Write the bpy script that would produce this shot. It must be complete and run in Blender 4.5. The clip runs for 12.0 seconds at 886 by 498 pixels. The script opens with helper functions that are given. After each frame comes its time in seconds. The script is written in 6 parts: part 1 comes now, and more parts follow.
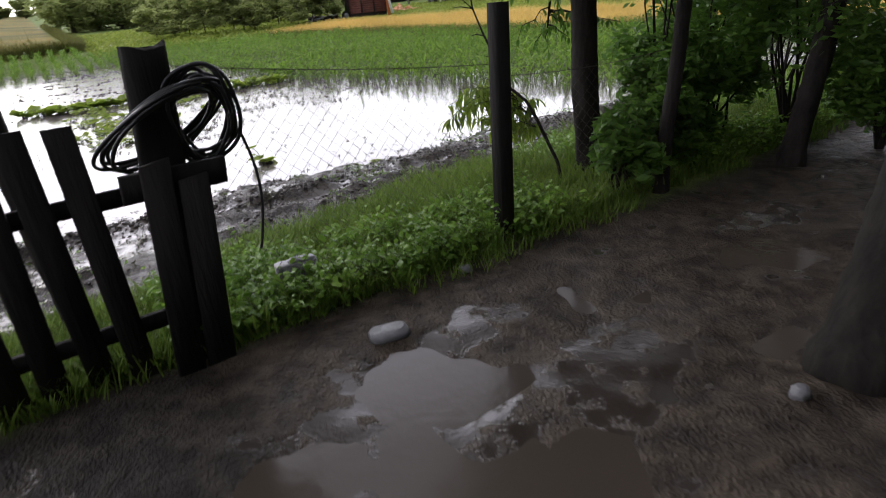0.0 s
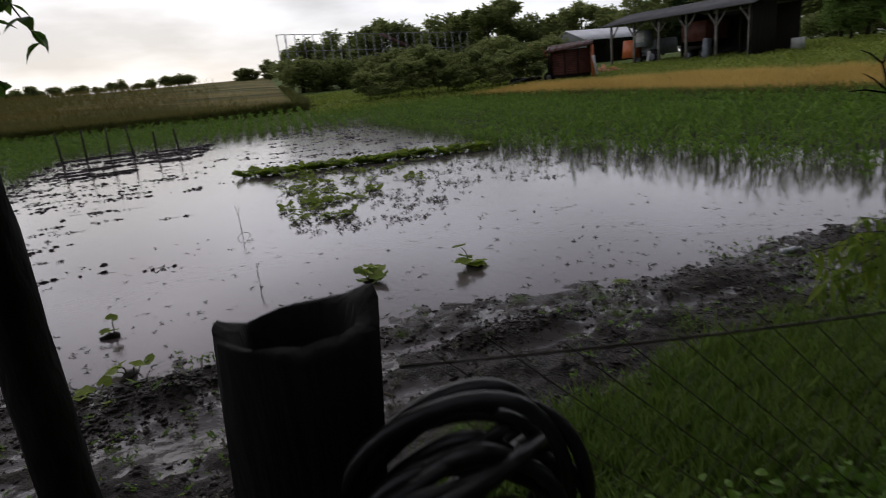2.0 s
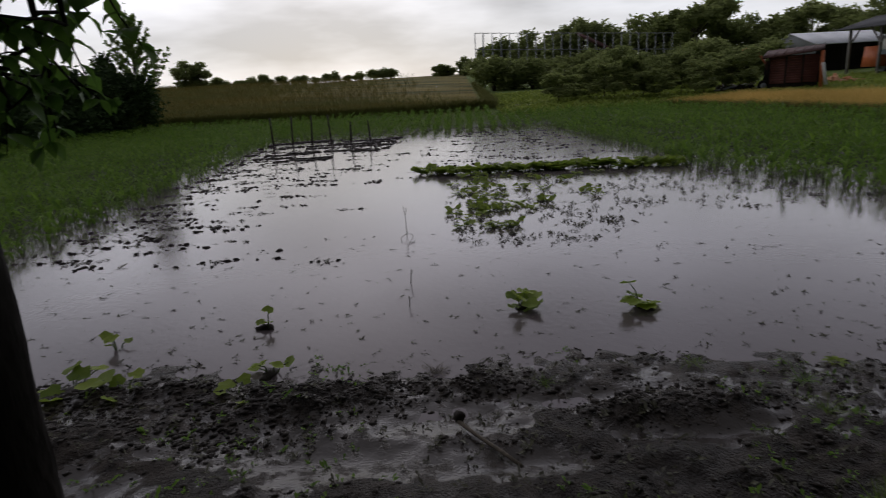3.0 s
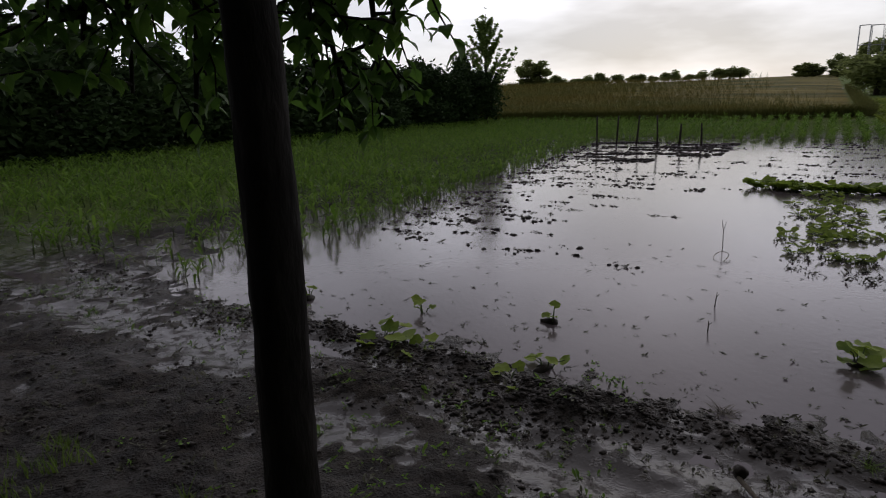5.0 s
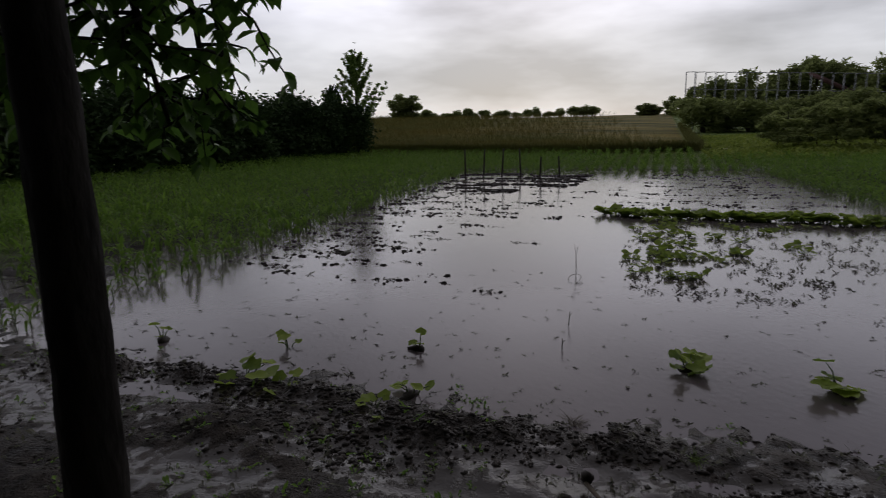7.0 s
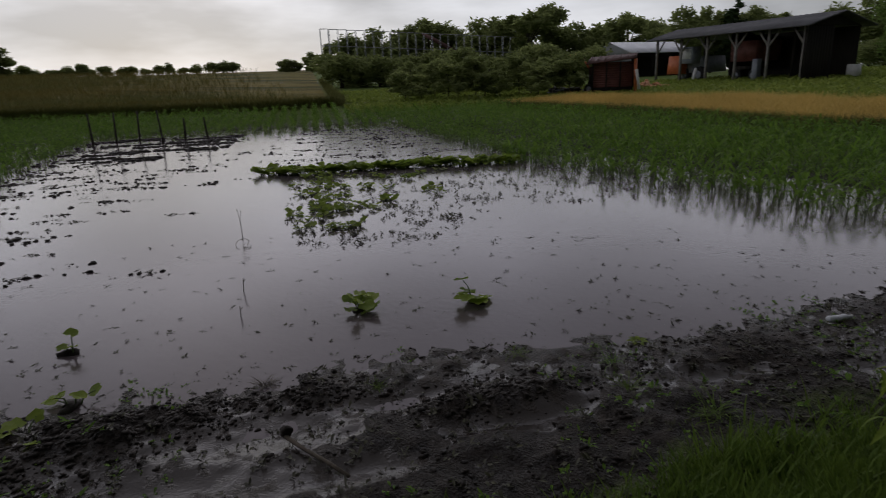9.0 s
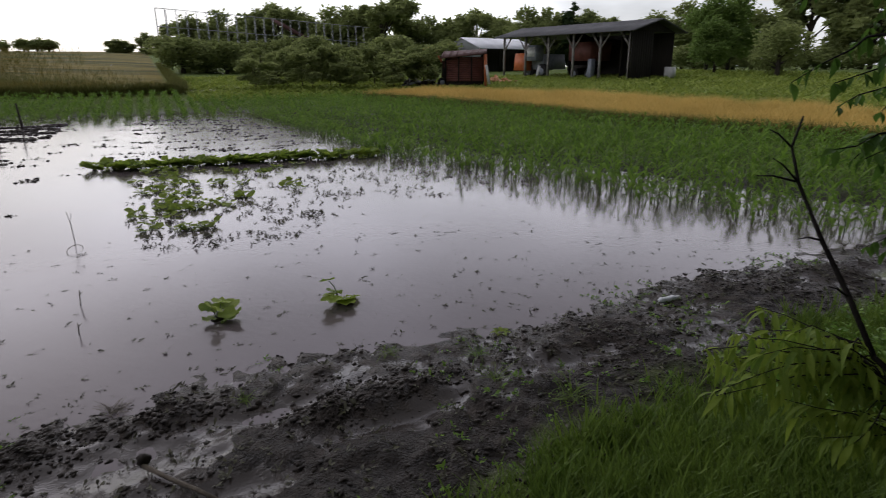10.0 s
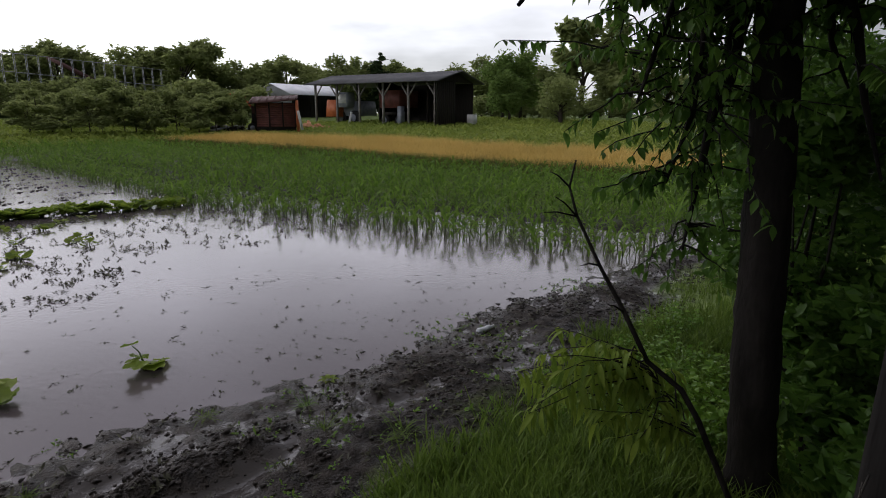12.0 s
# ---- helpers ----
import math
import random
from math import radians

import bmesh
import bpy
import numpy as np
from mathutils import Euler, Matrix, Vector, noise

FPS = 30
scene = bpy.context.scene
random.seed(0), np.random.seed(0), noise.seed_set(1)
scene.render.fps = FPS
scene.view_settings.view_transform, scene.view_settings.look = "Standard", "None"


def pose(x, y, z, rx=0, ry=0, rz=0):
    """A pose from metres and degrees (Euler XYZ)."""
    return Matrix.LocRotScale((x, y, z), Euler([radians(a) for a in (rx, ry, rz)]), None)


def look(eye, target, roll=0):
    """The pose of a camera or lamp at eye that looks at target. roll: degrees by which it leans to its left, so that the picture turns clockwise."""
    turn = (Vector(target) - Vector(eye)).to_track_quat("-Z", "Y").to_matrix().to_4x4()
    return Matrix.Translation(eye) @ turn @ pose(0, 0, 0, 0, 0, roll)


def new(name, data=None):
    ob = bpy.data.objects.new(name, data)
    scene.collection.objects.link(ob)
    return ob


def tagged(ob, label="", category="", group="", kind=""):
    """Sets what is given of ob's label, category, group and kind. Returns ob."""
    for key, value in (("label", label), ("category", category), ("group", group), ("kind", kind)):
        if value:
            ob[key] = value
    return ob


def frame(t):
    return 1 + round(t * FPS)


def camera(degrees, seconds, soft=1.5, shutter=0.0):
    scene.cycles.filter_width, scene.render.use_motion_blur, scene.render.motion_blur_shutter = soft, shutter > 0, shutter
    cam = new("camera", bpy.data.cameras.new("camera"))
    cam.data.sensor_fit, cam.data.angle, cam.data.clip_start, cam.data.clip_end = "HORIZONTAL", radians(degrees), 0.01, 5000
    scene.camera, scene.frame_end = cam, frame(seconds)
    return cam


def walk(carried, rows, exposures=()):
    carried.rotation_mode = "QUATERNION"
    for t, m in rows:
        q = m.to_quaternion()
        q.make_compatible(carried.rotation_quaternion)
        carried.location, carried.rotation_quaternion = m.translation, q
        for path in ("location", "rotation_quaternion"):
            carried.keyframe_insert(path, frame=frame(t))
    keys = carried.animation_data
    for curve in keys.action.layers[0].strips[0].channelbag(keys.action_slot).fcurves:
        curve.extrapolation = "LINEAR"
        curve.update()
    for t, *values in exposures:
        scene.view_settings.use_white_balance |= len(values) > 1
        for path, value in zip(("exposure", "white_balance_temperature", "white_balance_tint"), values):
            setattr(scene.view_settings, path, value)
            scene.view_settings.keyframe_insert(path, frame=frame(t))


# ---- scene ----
cam = camera(73.9, 12.0, soft=1.0, shutter=0.25)
PATH = [
    (0, (0.349, 0.408, 1.891), (0.088, 2.228, 1.103), -5.5),
    (0.5, (0.042, 0.988, 1.964), (-0.123, 2.844, 1.238), -7.8),
    (1, (-0.124, 1.506, 2.006), (-0.298, 3.387, 1.349), -3.6),
    (1.5, (-0.476, 1.968, 2.021), (-0.909, 3.829, 1.429), -2.6),
    (2, (-0.699, 2.256, 2.051), (-1.524, 3.988, 1.488), -5.9),
    (2.5, (-0.795, 2.618, 2.103), (-1.85, 4.241, 1.6), -3.1),
    (3, (-0.875, 2.815, 2.134), (-2.183, 4.236, 1.614), -3.6),
    (3.5, (-0.949, 2.823, 2.135), (-2.47, 4.039, 1.682), -2.0),
    (5.5, (-0.86, 2.985, 2.114), (-2.733, 3.488, 1.624), -2.4),
    (6, (-0.839, 2.972, 2.11), (-2.698, 3.517, 1.612), -2.2),
    (6.5, (-0.831, 3.04, 2.111), (-2.625, 3.823, 1.702), -0.8),
    (7, (-0.788, 3.061, 2.115), (-2.499, 4.023, 1.732), -1.2),
    (7.5, (-0.719, 3.067, 2.111), (-2.259, 4.266, 1.677), -0.5),
    (9.5, (-0.754, 2.98, 2.187), (-1.447, 4.762, 1.602), -1.7),
    (10, (-0.785, 2.991, 2.224), (-1.255, 4.843, 1.634), -0.3),
    (10.5, (-0.767, 2.97, 2.225), (-1.025, 4.88, 1.691), -1.8),
    (11, (-0.767, 3.014, 2.239), (-0.837, 4.945, 1.722), -1.4),
    (11.5, (-0.759, 2.957, 2.259), (-0.685, 4.904, 1.804), -0.4),
    (12, (-0.755, 2.95, 2.239), (-0.64, 4.896, 1.79), 0.3),
]
walk(cam, [(t, look(eye, target, roll)) for t, eye, target, roll in PATH],
     exposures=[(0.0, 2.0), (1.0, 1.85), (1.5, 1.2), (2.0, 0.2), (2.5, 0.0), (3.5, -0.2), (5.5, 0.02), (6.5, -0.17), (7.5, -0.48), (9.5, 0.0), (10.0, 0.68), (10.5, 0.6), (12.0, 0.65)])

# ---- world and light ----
world = bpy.data.worlds.new("overcast_sky")
scene.world = world
world.use_nodes = True
wn, wl = world.node_tree.nodes, world.node_tree.links
wn.clear()
w_out = wn.new("ShaderNodeOutputWorld")
w_bg = wn.new("ShaderNodeBackground")
w_sky = wn.new("ShaderNodeTexSky")
w_sky.sky_type, w_sky.sun_disc = "NISHITA", False
w_sky.sun_elevation, w_sky.sun_rotation = radians(24), radians(-52)
w_tc = wn.new("ShaderNodeTexCoord")
w_map = wn.new("ShaderNodeMapping")
w_map.inputs["Scale"].default_value = (1.6, 1.6, 6.0)
w_noise = wn.new("ShaderNodeTexNoise")
w_noise.inputs["Scale"].default_value = 1.5
w_noise.inputs["Detail"].default_value = 5
w_ramp = wn.new("ShaderNodeValToRGB")
w_ramp.color_ramp.elements[0].position, w_ramp.color_ramp.elements[0].color = 0.36, (0.46, 0.465, 0.49, 1)
w_ramp.color_ramp.elements[1].position, w_ramp.color_ramp.elements[1].color = 0.62, (0.94, 0.95, 1.0, 1)
# the cloud thins a little above the horizon and is greyest overhead
w_sep = wn.new("ShaderNodeSeparateXYZ")
w_up = wn.new("ShaderNodeValToRGB")
w_up.color_ramp.elements[0].position, w_up.color_ramp.elements[0].color = 0.02, (0.56, 0.56, 0.565, 1)
w_up.color_ramp.elements[1].position, w_up.color_ramp.elements[1].color = 0.68, (0.30, 0.285, 0.315, 1)
for w_pos, w_col in ((0.14, (0.66, 0.655, 0.67, 1)), (0.25, (0.80, 0.78, 0.85, 1)), (0.42, (0.55, 0.53, 0.60, 1))):
    w_up.color_ramp.elements.new(w_pos).color = w_col
w_mul = wn.new("ShaderNodeMix")
w_mul.data_type, w_mul.blend_type = "RGBA", "MULTIPLY"
w_mul.inputs["Factor"].default_value = 1.0
w_sc = wn.new("ShaderNodeMix")
w_sc.data_type, w_sc.blend_type = "RGBA", "MULTIPLY"
w_sc.inputs["Factor"].default_value = 1.0
w_sc.inputs["B"].default_value = (0.10, 0.10, 0.10, 1)
# the cloud is brighter on the side where the sun stands behind it
w_dot = wn.new("ShaderNodeVectorMath")
w_dot.operation = "DOT_PRODUCT"
w_dot.inputs[1].default_value = (-0.79, 0.58, 0.2)
w_side = wn.new("ShaderNodeMapRange")
w_side.inputs["From Min"].default_value, w_side.inputs["From Max"].default_value = -0.6, 1.0
w_side.inputs["To Min"].default_value, w_side.inputs["To Max"].default_value = 0.12, 1.30
w_mulside = wn.new("ShaderNodeMix")
w_mulside.data_type, w_mulside.blend_type = "RGBA", "MULTIPLY"
w_mulside.inputs["Factor"].default_value = 1.0
w_mix = wn.new("ShaderNodeMix")
w_mix.data_type = "RGBA"
w_mix.inputs["Factor"].default_value = 0.93
wl.new(w_tc.outputs["Generated"], w_map.inputs["Vector"])
wl.new(w_map.outputs["Vector"], w_noise.inputs["Vector"])
wl.new(w_noise.outputs["Fac"], w_ramp.inputs["Fac"])
wl.new(w_tc.outputs["Generated"], w_sep.inputs["Vector"])
wl.new(w_sep.outputs["Z"], w_up.inputs["Fac"])
wl.new(w_ramp.outputs["Color"], w_mul.inputs["A"])
wl.new(w_up.outputs["Color"], w_mul.inputs["B"])
wl.new(w_tc.outputs["Generated"], w_dot.inputs[0])
wl.new(w_dot.outputs["Value"], w_side.inputs["Value"])
wl.new(w_mul.outputs["Result"], w_mulside.inputs["A"])
wl.new(w_side.outputs["Result"], w_mulside.inputs["B"])
wl.new(w_sky.outputs["Color"], w_sc.inputs["A"])
wl.new(w_sc.outputs["Result"], w_mix.inputs["A"])
wl.new(w_mulside.outputs["Result"], w_mix.inputs["B"])
wl.new(w_mix.outputs["Result"], w_bg.inputs["Color"])
w_bg.inputs["Strength"].default_value = 1.4
wl.new(w_bg.outputs["Background"], w_out.inputs["Surface"])

sun_data = bpy.data.lights.new("sun", "SUN")
sun_data.energy, sun_data.angle, sun_data.color = 0.5, radians(180), (1.0, 0.97, 0.92)
sun = new("sun", sun_data)
sun.matrix_world = look((-79, 58, 45), (0, 0, 0))


# ---- materials ----
def material(name, col_a, col_b, rough=0.8, scale=8.0, bump=0.2, spec=0.3, metal=0.0, fine=60.0, island=0.0, obj_random=0.0,
             stretch=(1, 1, 1), translucent=0.0):
    """Two-scale noise between two colours, with fine bump; leaves may let light through and vary leaf by leaf."""
    m = bpy.data.materials.new(name)
    m.use_nodes = True
    n, l = m.node_tree.nodes, m.node_tree.links
    b = n["Principled BSDF"]
    b.inputs["Roughness"].default_value = rough
    b.inputs["Specular IOR Level"].default_value = spec
    b.inputs["Metallic"].default_value = metal
    tc, mp = n.new("ShaderNodeTexCoord"), n.new("ShaderNodeMapping")
    mp.inputs["Scale"].default_value = stretch
    l.new(tc.outputs["Object"], mp.inputs["Vector"])
    n1, n2 = n.new("ShaderNodeTexNoise"), n.new("ShaderNodeTexNoise")
    n1.inputs["Scale"].default_value, n1.inputs["Detail"].default_value = scale, 4
    n2.inputs["Scale"].default_value, n2.inputs["Detail"].default_value = fine, 3
    l.new(mp.outputs["Vector"], n1.inputs["Vector"])
    l.new(mp.outputs["Vector"], n2.inputs["Vector"])
    add = n.new("ShaderNodeMath")
    add.operation = "MULTIPLY_ADD"
    add.inputs[1].default_value = 0.4
    l.new(n2.outputs["Fac"], add.inputs[0])
    l.new(n1.outputs["Fac"], add.inputs[2])
    last = add
    for amount, node, out in ((island, "ShaderNodeNewGeometry", "Random Per Island"), (obj_random, "ShaderNodeObjectInfo", "Random")):
        if amount:
            src, mad = n.new(node), n.new("ShaderNodeMath")
            mad.operation = "MULTIPLY_ADD"
            mad.inputs[1].default_value = amount
            l.new(src.outputs[out], mad.inputs[0])
            l.new(last.outputs[0], mad.inputs[2])
            last = mad
    ramp = n.new("ShaderNodeMapRange")
    ramp.inputs["From Min"].default_value = 0.45
    ramp.inputs["From Max"].default_value = 0.95 + island + obj_random
    l.new(last.outputs[0], ramp.inputs["Value"])
    mix = n.new("ShaderNodeMix")
    mix.data_type = "RGBA"
    mix.inputs["A"].default_value, mix.inputs["B"].default_value = (*col_a, 1), (*col_b, 1)
    l.new(ramp.outputs["Result"], mix.inputs["Factor"])
    l.new(mix.outputs["Result"], b.inputs["Base Color"])
    if bump:
        bp = n.new("ShaderNodeBump")
        bp.inputs["Strength"].default_value, bp.inputs["Distance"].default_value = bump, 0.02
        l.new(add.outputs[0], bp.inputs["Height"])
        l.new(bp.outputs["Normal"], b.inputs["Normal"])
    if translucent:
        tr, ms = n.new("ShaderNodeBsdfTranslucent"), n.new("ShaderNodeMixShader")
        ms.inputs["Fac"].default_value = translucent
        l.new(mix.outputs["Result"], tr.inputs["Color"])
        l.new(b.outputs["BSDF"], ms.inputs[1])
        l.new(tr.outputs["BSDF"], ms.inputs[2])
        l.new(ms.outputs["Shader"], n["Material Output"].inputs["Surface"])
    return m


M_CORN = material("corn_leaf", (0.075, 0.15, 0.020), (0.23, 0.37, 0.055), 0.55, 3, 0.0, 0.15, island=0.6, translucent=0.5)
M_CORNSTALK = material("corn_stalk", (0.06, 0.10, 0.03), (0.14, 0.18, 0.07), 0.6, 3, 0.0, 0.3, island=0.5)
M_MEADOW = material("meadow_grass", (0.15, 0.22, 0.035), (0.38, 0.44, 0.09), 0.6, 0.25, 0.0, 0.2, fine=2.0, island=0.6, translucent=0.35)
M_GRASS = material("grass_blade", (0.052, 0.10, 0.014), (0.19, 0.275, 0.046), 0.5, 2, 0.0, 0.2, island=0.7, translucent=0.45)
M_WEED = material("weed_leaf", (0.07, 0.16, 0.018), (0.22, 0.37, 0.05), 0.4, 2, 0.0, 0.2, island=0.7, translucent=0.45)
M_SQUASH = material("squash_leaf", (0.10, 0.175, 0.024), (0.34, 0.43, 0.065), 0.5, 4, 0.1, 0.2, island=0.6, translucent=0.5)
M_LEAF = material("cherry_leaf", (0.04, 0.095, 0.017), (0.13, 0.24, 0.038), 0.4, 3, 0.0, 0.2, island=0.7, translucent=0.5)
# paler and greyer than leaves are: the distance haze is put into this colour
M_FARLEAF = material("haze_paled_foliage", (0.16, 0.20, 0.075), (0.38, 0.43, 0.155), 0.7, 0.3, 0.0, 0.2, fine=1.5, island=0.5, obj_random=0.3, translucent=0.58)
M_DARKLEAF = material("hedge_foliage", (0.02, 0.042, 0.014), (0.06, 0.10, 0.028), 0.7, 0.4, 0.0, 0.2, fine=2.0, island=0.5, translucent=0.2)
# near-black: the trunks' backlit shade is put into the bark colour
M_BARK = material("shade_dark_bark", (0.008, 0.007, 0.006), (0.028, 0.024, 0.021), 0.8, 9, 0.9, 0.10, fine=45, stretch=(1, 1, 0.35))
M_FARBARK = material("far_bark", (0.03, 0.025, 0.02), (0.08, 0.065, 0.05), 0.9, 2, 0.2, 0.2)
M_WHEAT = material("wheat_ear", (0.45, 0.315, 0.085), (0.88, 0.66, 0.22), 0.75, 0.35, 0.0, 0.2, fine=3.0, island=0.5, translucent=0.25)
M_FIELD = material("field_wheat", (0.085, 0.086, 0.020), (0.25, 0.20, 0.05), 0.75, 0.12, 0.0, 0.2, fine=2.0, island=0.5, translucent=0.25)
M_WHEATEDGE = material("wheat_green_stalk", (0.085, 0.10, 0.028), (0.22, 0.215, 0.065), 0.75, 0.5, 0.0, 0.2, fine=3.0, island=0.5, translucent=0.2)
# weathered wood taken near black, with the backlit silhouette's shade in the colour
M_OLDWOOD = material("shade_dark_old_wood", (0.008, 0.0072, 0.0065), (0.026, 0.0235, 0.021), 0.85, 6, 0.8, 0.10, fine=50, stretch=(1, 1, 0.12), obj_random=0.2)
M_STAKE = material("dark_stake_wood", (0.03, 0.025, 0.02), (0.07, 0.06, 0.05), 0.85, 8, 0.3)
M_RUBBER = material("black_rubber", (0.010, 0.010, 0.011), (0.022, 0.022, 0.023), 0.42, 20, 0.1, 0.5)
M_WIRE = material("rusty_wire", (0.06, 0.055, 0.05), (0.14, 0.12, 0.10), 0.55, 40, 0.1, 0.5, metal=0.7)
M_CLOD = material("wet_mud_clod", (0.011, 0.009, 0.007), (0.046, 0.037, 0.030), 0.6, 10, 0.6, 0.2, fine=60, island=0.3)
M_DEBRIS = material("soaked_plant_debris", (0.022, 0.020, 0.012), (0.075, 0.075, 0.032), 0.6, 6, 0.3, 0.4, island=0.6)
M_DRY = material("dry_twig", (0.05, 0.04, 0.03), (0.13, 0.11, 0.08), 0.8, 20, 0.3)


def water_material(name, col_a, col_b, ripple):
    m = bpy.data.materials.new(name)
    m.use_nodes = True
    n, l = m.node_tree.nodes, m.node_tree.links
    b = n["Principled BSDF"]
    b.inputs["Roughness"].default_value = 0.14
    b.inputs["IOR"].default_value = 1.33
    tc = n.new("ShaderNodeTexCoord")
    big, small, patch = n.new("ShaderNodeTexNoise"), n.new("ShaderNodeTexNoise"), n.new("ShaderNodeTexNoise")
    big.inputs["Scale"].default_value, big.inputs["Detail"].default_value = 0.8, 3
    small.inputs["Scale"].default_value, small.inputs["Detail"].default_value = 14, 3
    patch.inputs["Scale"].default_value, patch.inputs["Detail"].default_value = 0.35, 2
    for k in (big, small, patch):
        l.new(tc.outputs["Object"], k.inputs["Vector"])
    mix = n.new("ShaderNodeMix")
    mix.data_type = "RGBA"
    mix.inputs["A"].default_value, mix.inputs["B"].default_value = (*col_a, 1), (*col_b, 1)
    l.new(big.outputs["Fac"], mix.inputs["Factor"])
    l.new(mix.outputs["Result"], b.inputs["Base Color"])
    mul = n.new("ShaderNodeMath")
    mul.operation = "MULTIPLY"
    l.new(small.outputs["Fac"], mul.inputs[0])
    l.new(patch.outputs["Fac"], mul.inputs[1])
    bp = n.new("ShaderNodeBump")
    bp.inputs["Strength"].default_value, bp.inputs["Distance"].default_value = ripple, 0.01
    l.new(mul.outputs[0], bp.inputs["Height"])
    l.new(bp.outputs["Normal"], b.inputs["Normal"])
    return m


M_WATER = water_material("muddy_flood_water", (0.075, 0.060, 0.064), (0.115, 0.095, 0.100), 0.28)
M_PUDDLE = water_material("puddle_water", (0.03, 0.024, 0.019), (0.06, 0.048, 0.038), 0.3)

# ---- the garden's frame: s runs along the fence, n out over the flooded plot ----
ORIGIN, E1, E2 = np.array((-1.10, 2.73)), np.array((0.766, 0.643)), np.array((-0.643, 0.766))


def at_garden(s, n, z=0.0):
    x, y = ORIGIN + s * E1 + n * E2
    return (float(x), float(y), float(z))


def to_garden(x, y):
    dx, dy = x - ORIGIN[0], y - ORIGIN[1]
    return dx * E1[0] + dy * E1[1], dx * E2[0] + dy * E2[1]


def polar(az, dist, z=0.0):
    """A place seen from the fence: degrees clockwise from ahead, and metres."""
    return (-0.76 + dist * math.sin(radians(az)), 2.97 + dist * math.cos(radians(az)), z)


class Lattice:
    """Smooth value noise on a seeded lattice, for whole arrays at once."""

    def __init__(self, seed):
        self.g = np.random.RandomState(seed).rand(256, 256)

    def __call__(self, x, y):
        xi, yi = np.floor(x).astype(int), np.floor(y).astype(int)
        fx, fy = x - xi, y - yi
        fx, fy = fx * fx * (3 - 2 * fx), fy * fy * (3 - 2 * fy)
        a, b, c, d = (self.g[(xi + i) % 256, (yi + j) % 256] for i, j in ((0, 0), (1, 0), (0, 1), (1, 1)))
        return (a * (1 - fx) + b * fx) * (1 - fy) + (c * (1 - fx) + d * fx) * fy - 0.5


N1, N2, N3, N4 = Lattice(1), Lattice(2), Lattice(3), Lattice(4)


def smooth(a, b, x):
    t = np.clip((np.asarray(x, float) - a) / (b - a), 0, 1)
    return t * t * (3 - 2 * t)


def left_edge(n):
    return -6.2 - 0.13 * (n - 4.4)


def right_edge(n):
    return np.interp(n, (3.5, 5.5, 9, 14, 28, 32), (9.0, 8.2, 7.4, 5.8, 4.9, 4.8))


def grass_edge(s):
    return np.interp(s, (-14, -4, -2, -0.6, 0.5, 2, 5, 9, 14), (0.2, 0.4, 0.5, 1.4, 2.05, 2.15, 2.85, 3.3, 3.7))


# low places where rain stands as a film on the mud: along the fence, out from it, half length, half width
FILMS = ((-1.42, 3.2, 0.42, 0.22), (-0.75, 2.95, 0.75, 0.30), (-0.05, 3.42, 0.62, 0.30), (0.85, 3.58, 0.62, 0.17), (0.45, 2.85, 0.5, 0.22), (-2.3, 2.6, 0.7, 0.32),
         (-4.2, 3.1, 1.0, 0.34), (-6.2, 3.0, 1.2, 0.4), (-3.4, 3.6, 0.9, 0.2), (4.3, 3.05, 0.55, 0.14), (1.6, 3.1, 0.5, 0.12), (3.1, 3.25, 0.5, 0.12), (-8.6, 3.5, 2.0, 0.5),
         (0.45, -0.85, 0.45, 0.28), (0.96, -0.66, 0.4, 0.16), (0.2, -1.2, 0.6, 0.3), (3.27, -0.81, 0.35, 0.16), (1.2, -1.35, 0.5, 0.25), (-1.0, 1.9, 0.4, 0.25))


def film(s, n):
    """How far rain water stands on the mud: 0 dry, 1 covered."""
    w = np.zeros(np.shape(s))
    for fs, fn, rs, rn in FILMS:
        w = np.maximum(w, np.exp(-((s - fs) / rs) ** 2 - ((n - fn) / rn) ** 2))
    return w


MOUNDS = [(*to_garden(x, y), z) for x, y, z in ((-5.11, 4.47, 0.06), (-4.5, 4.75, 0.05), (-4.09, 4.94, 0.06), (-3.99, 5.34, 0.05), (-5.7, 3.95, 0.06), (-6.4, 3.5, 0.06),
                                                (-3.33, 5.88, 0.05), (-2.35, 6.15, 0.07), (-6.9, 2.9, 0.06), (-1.9, 6.5, 0.06), (-4.9, 3.6, 0.05), (-1.0, 7.2, 0.04))]


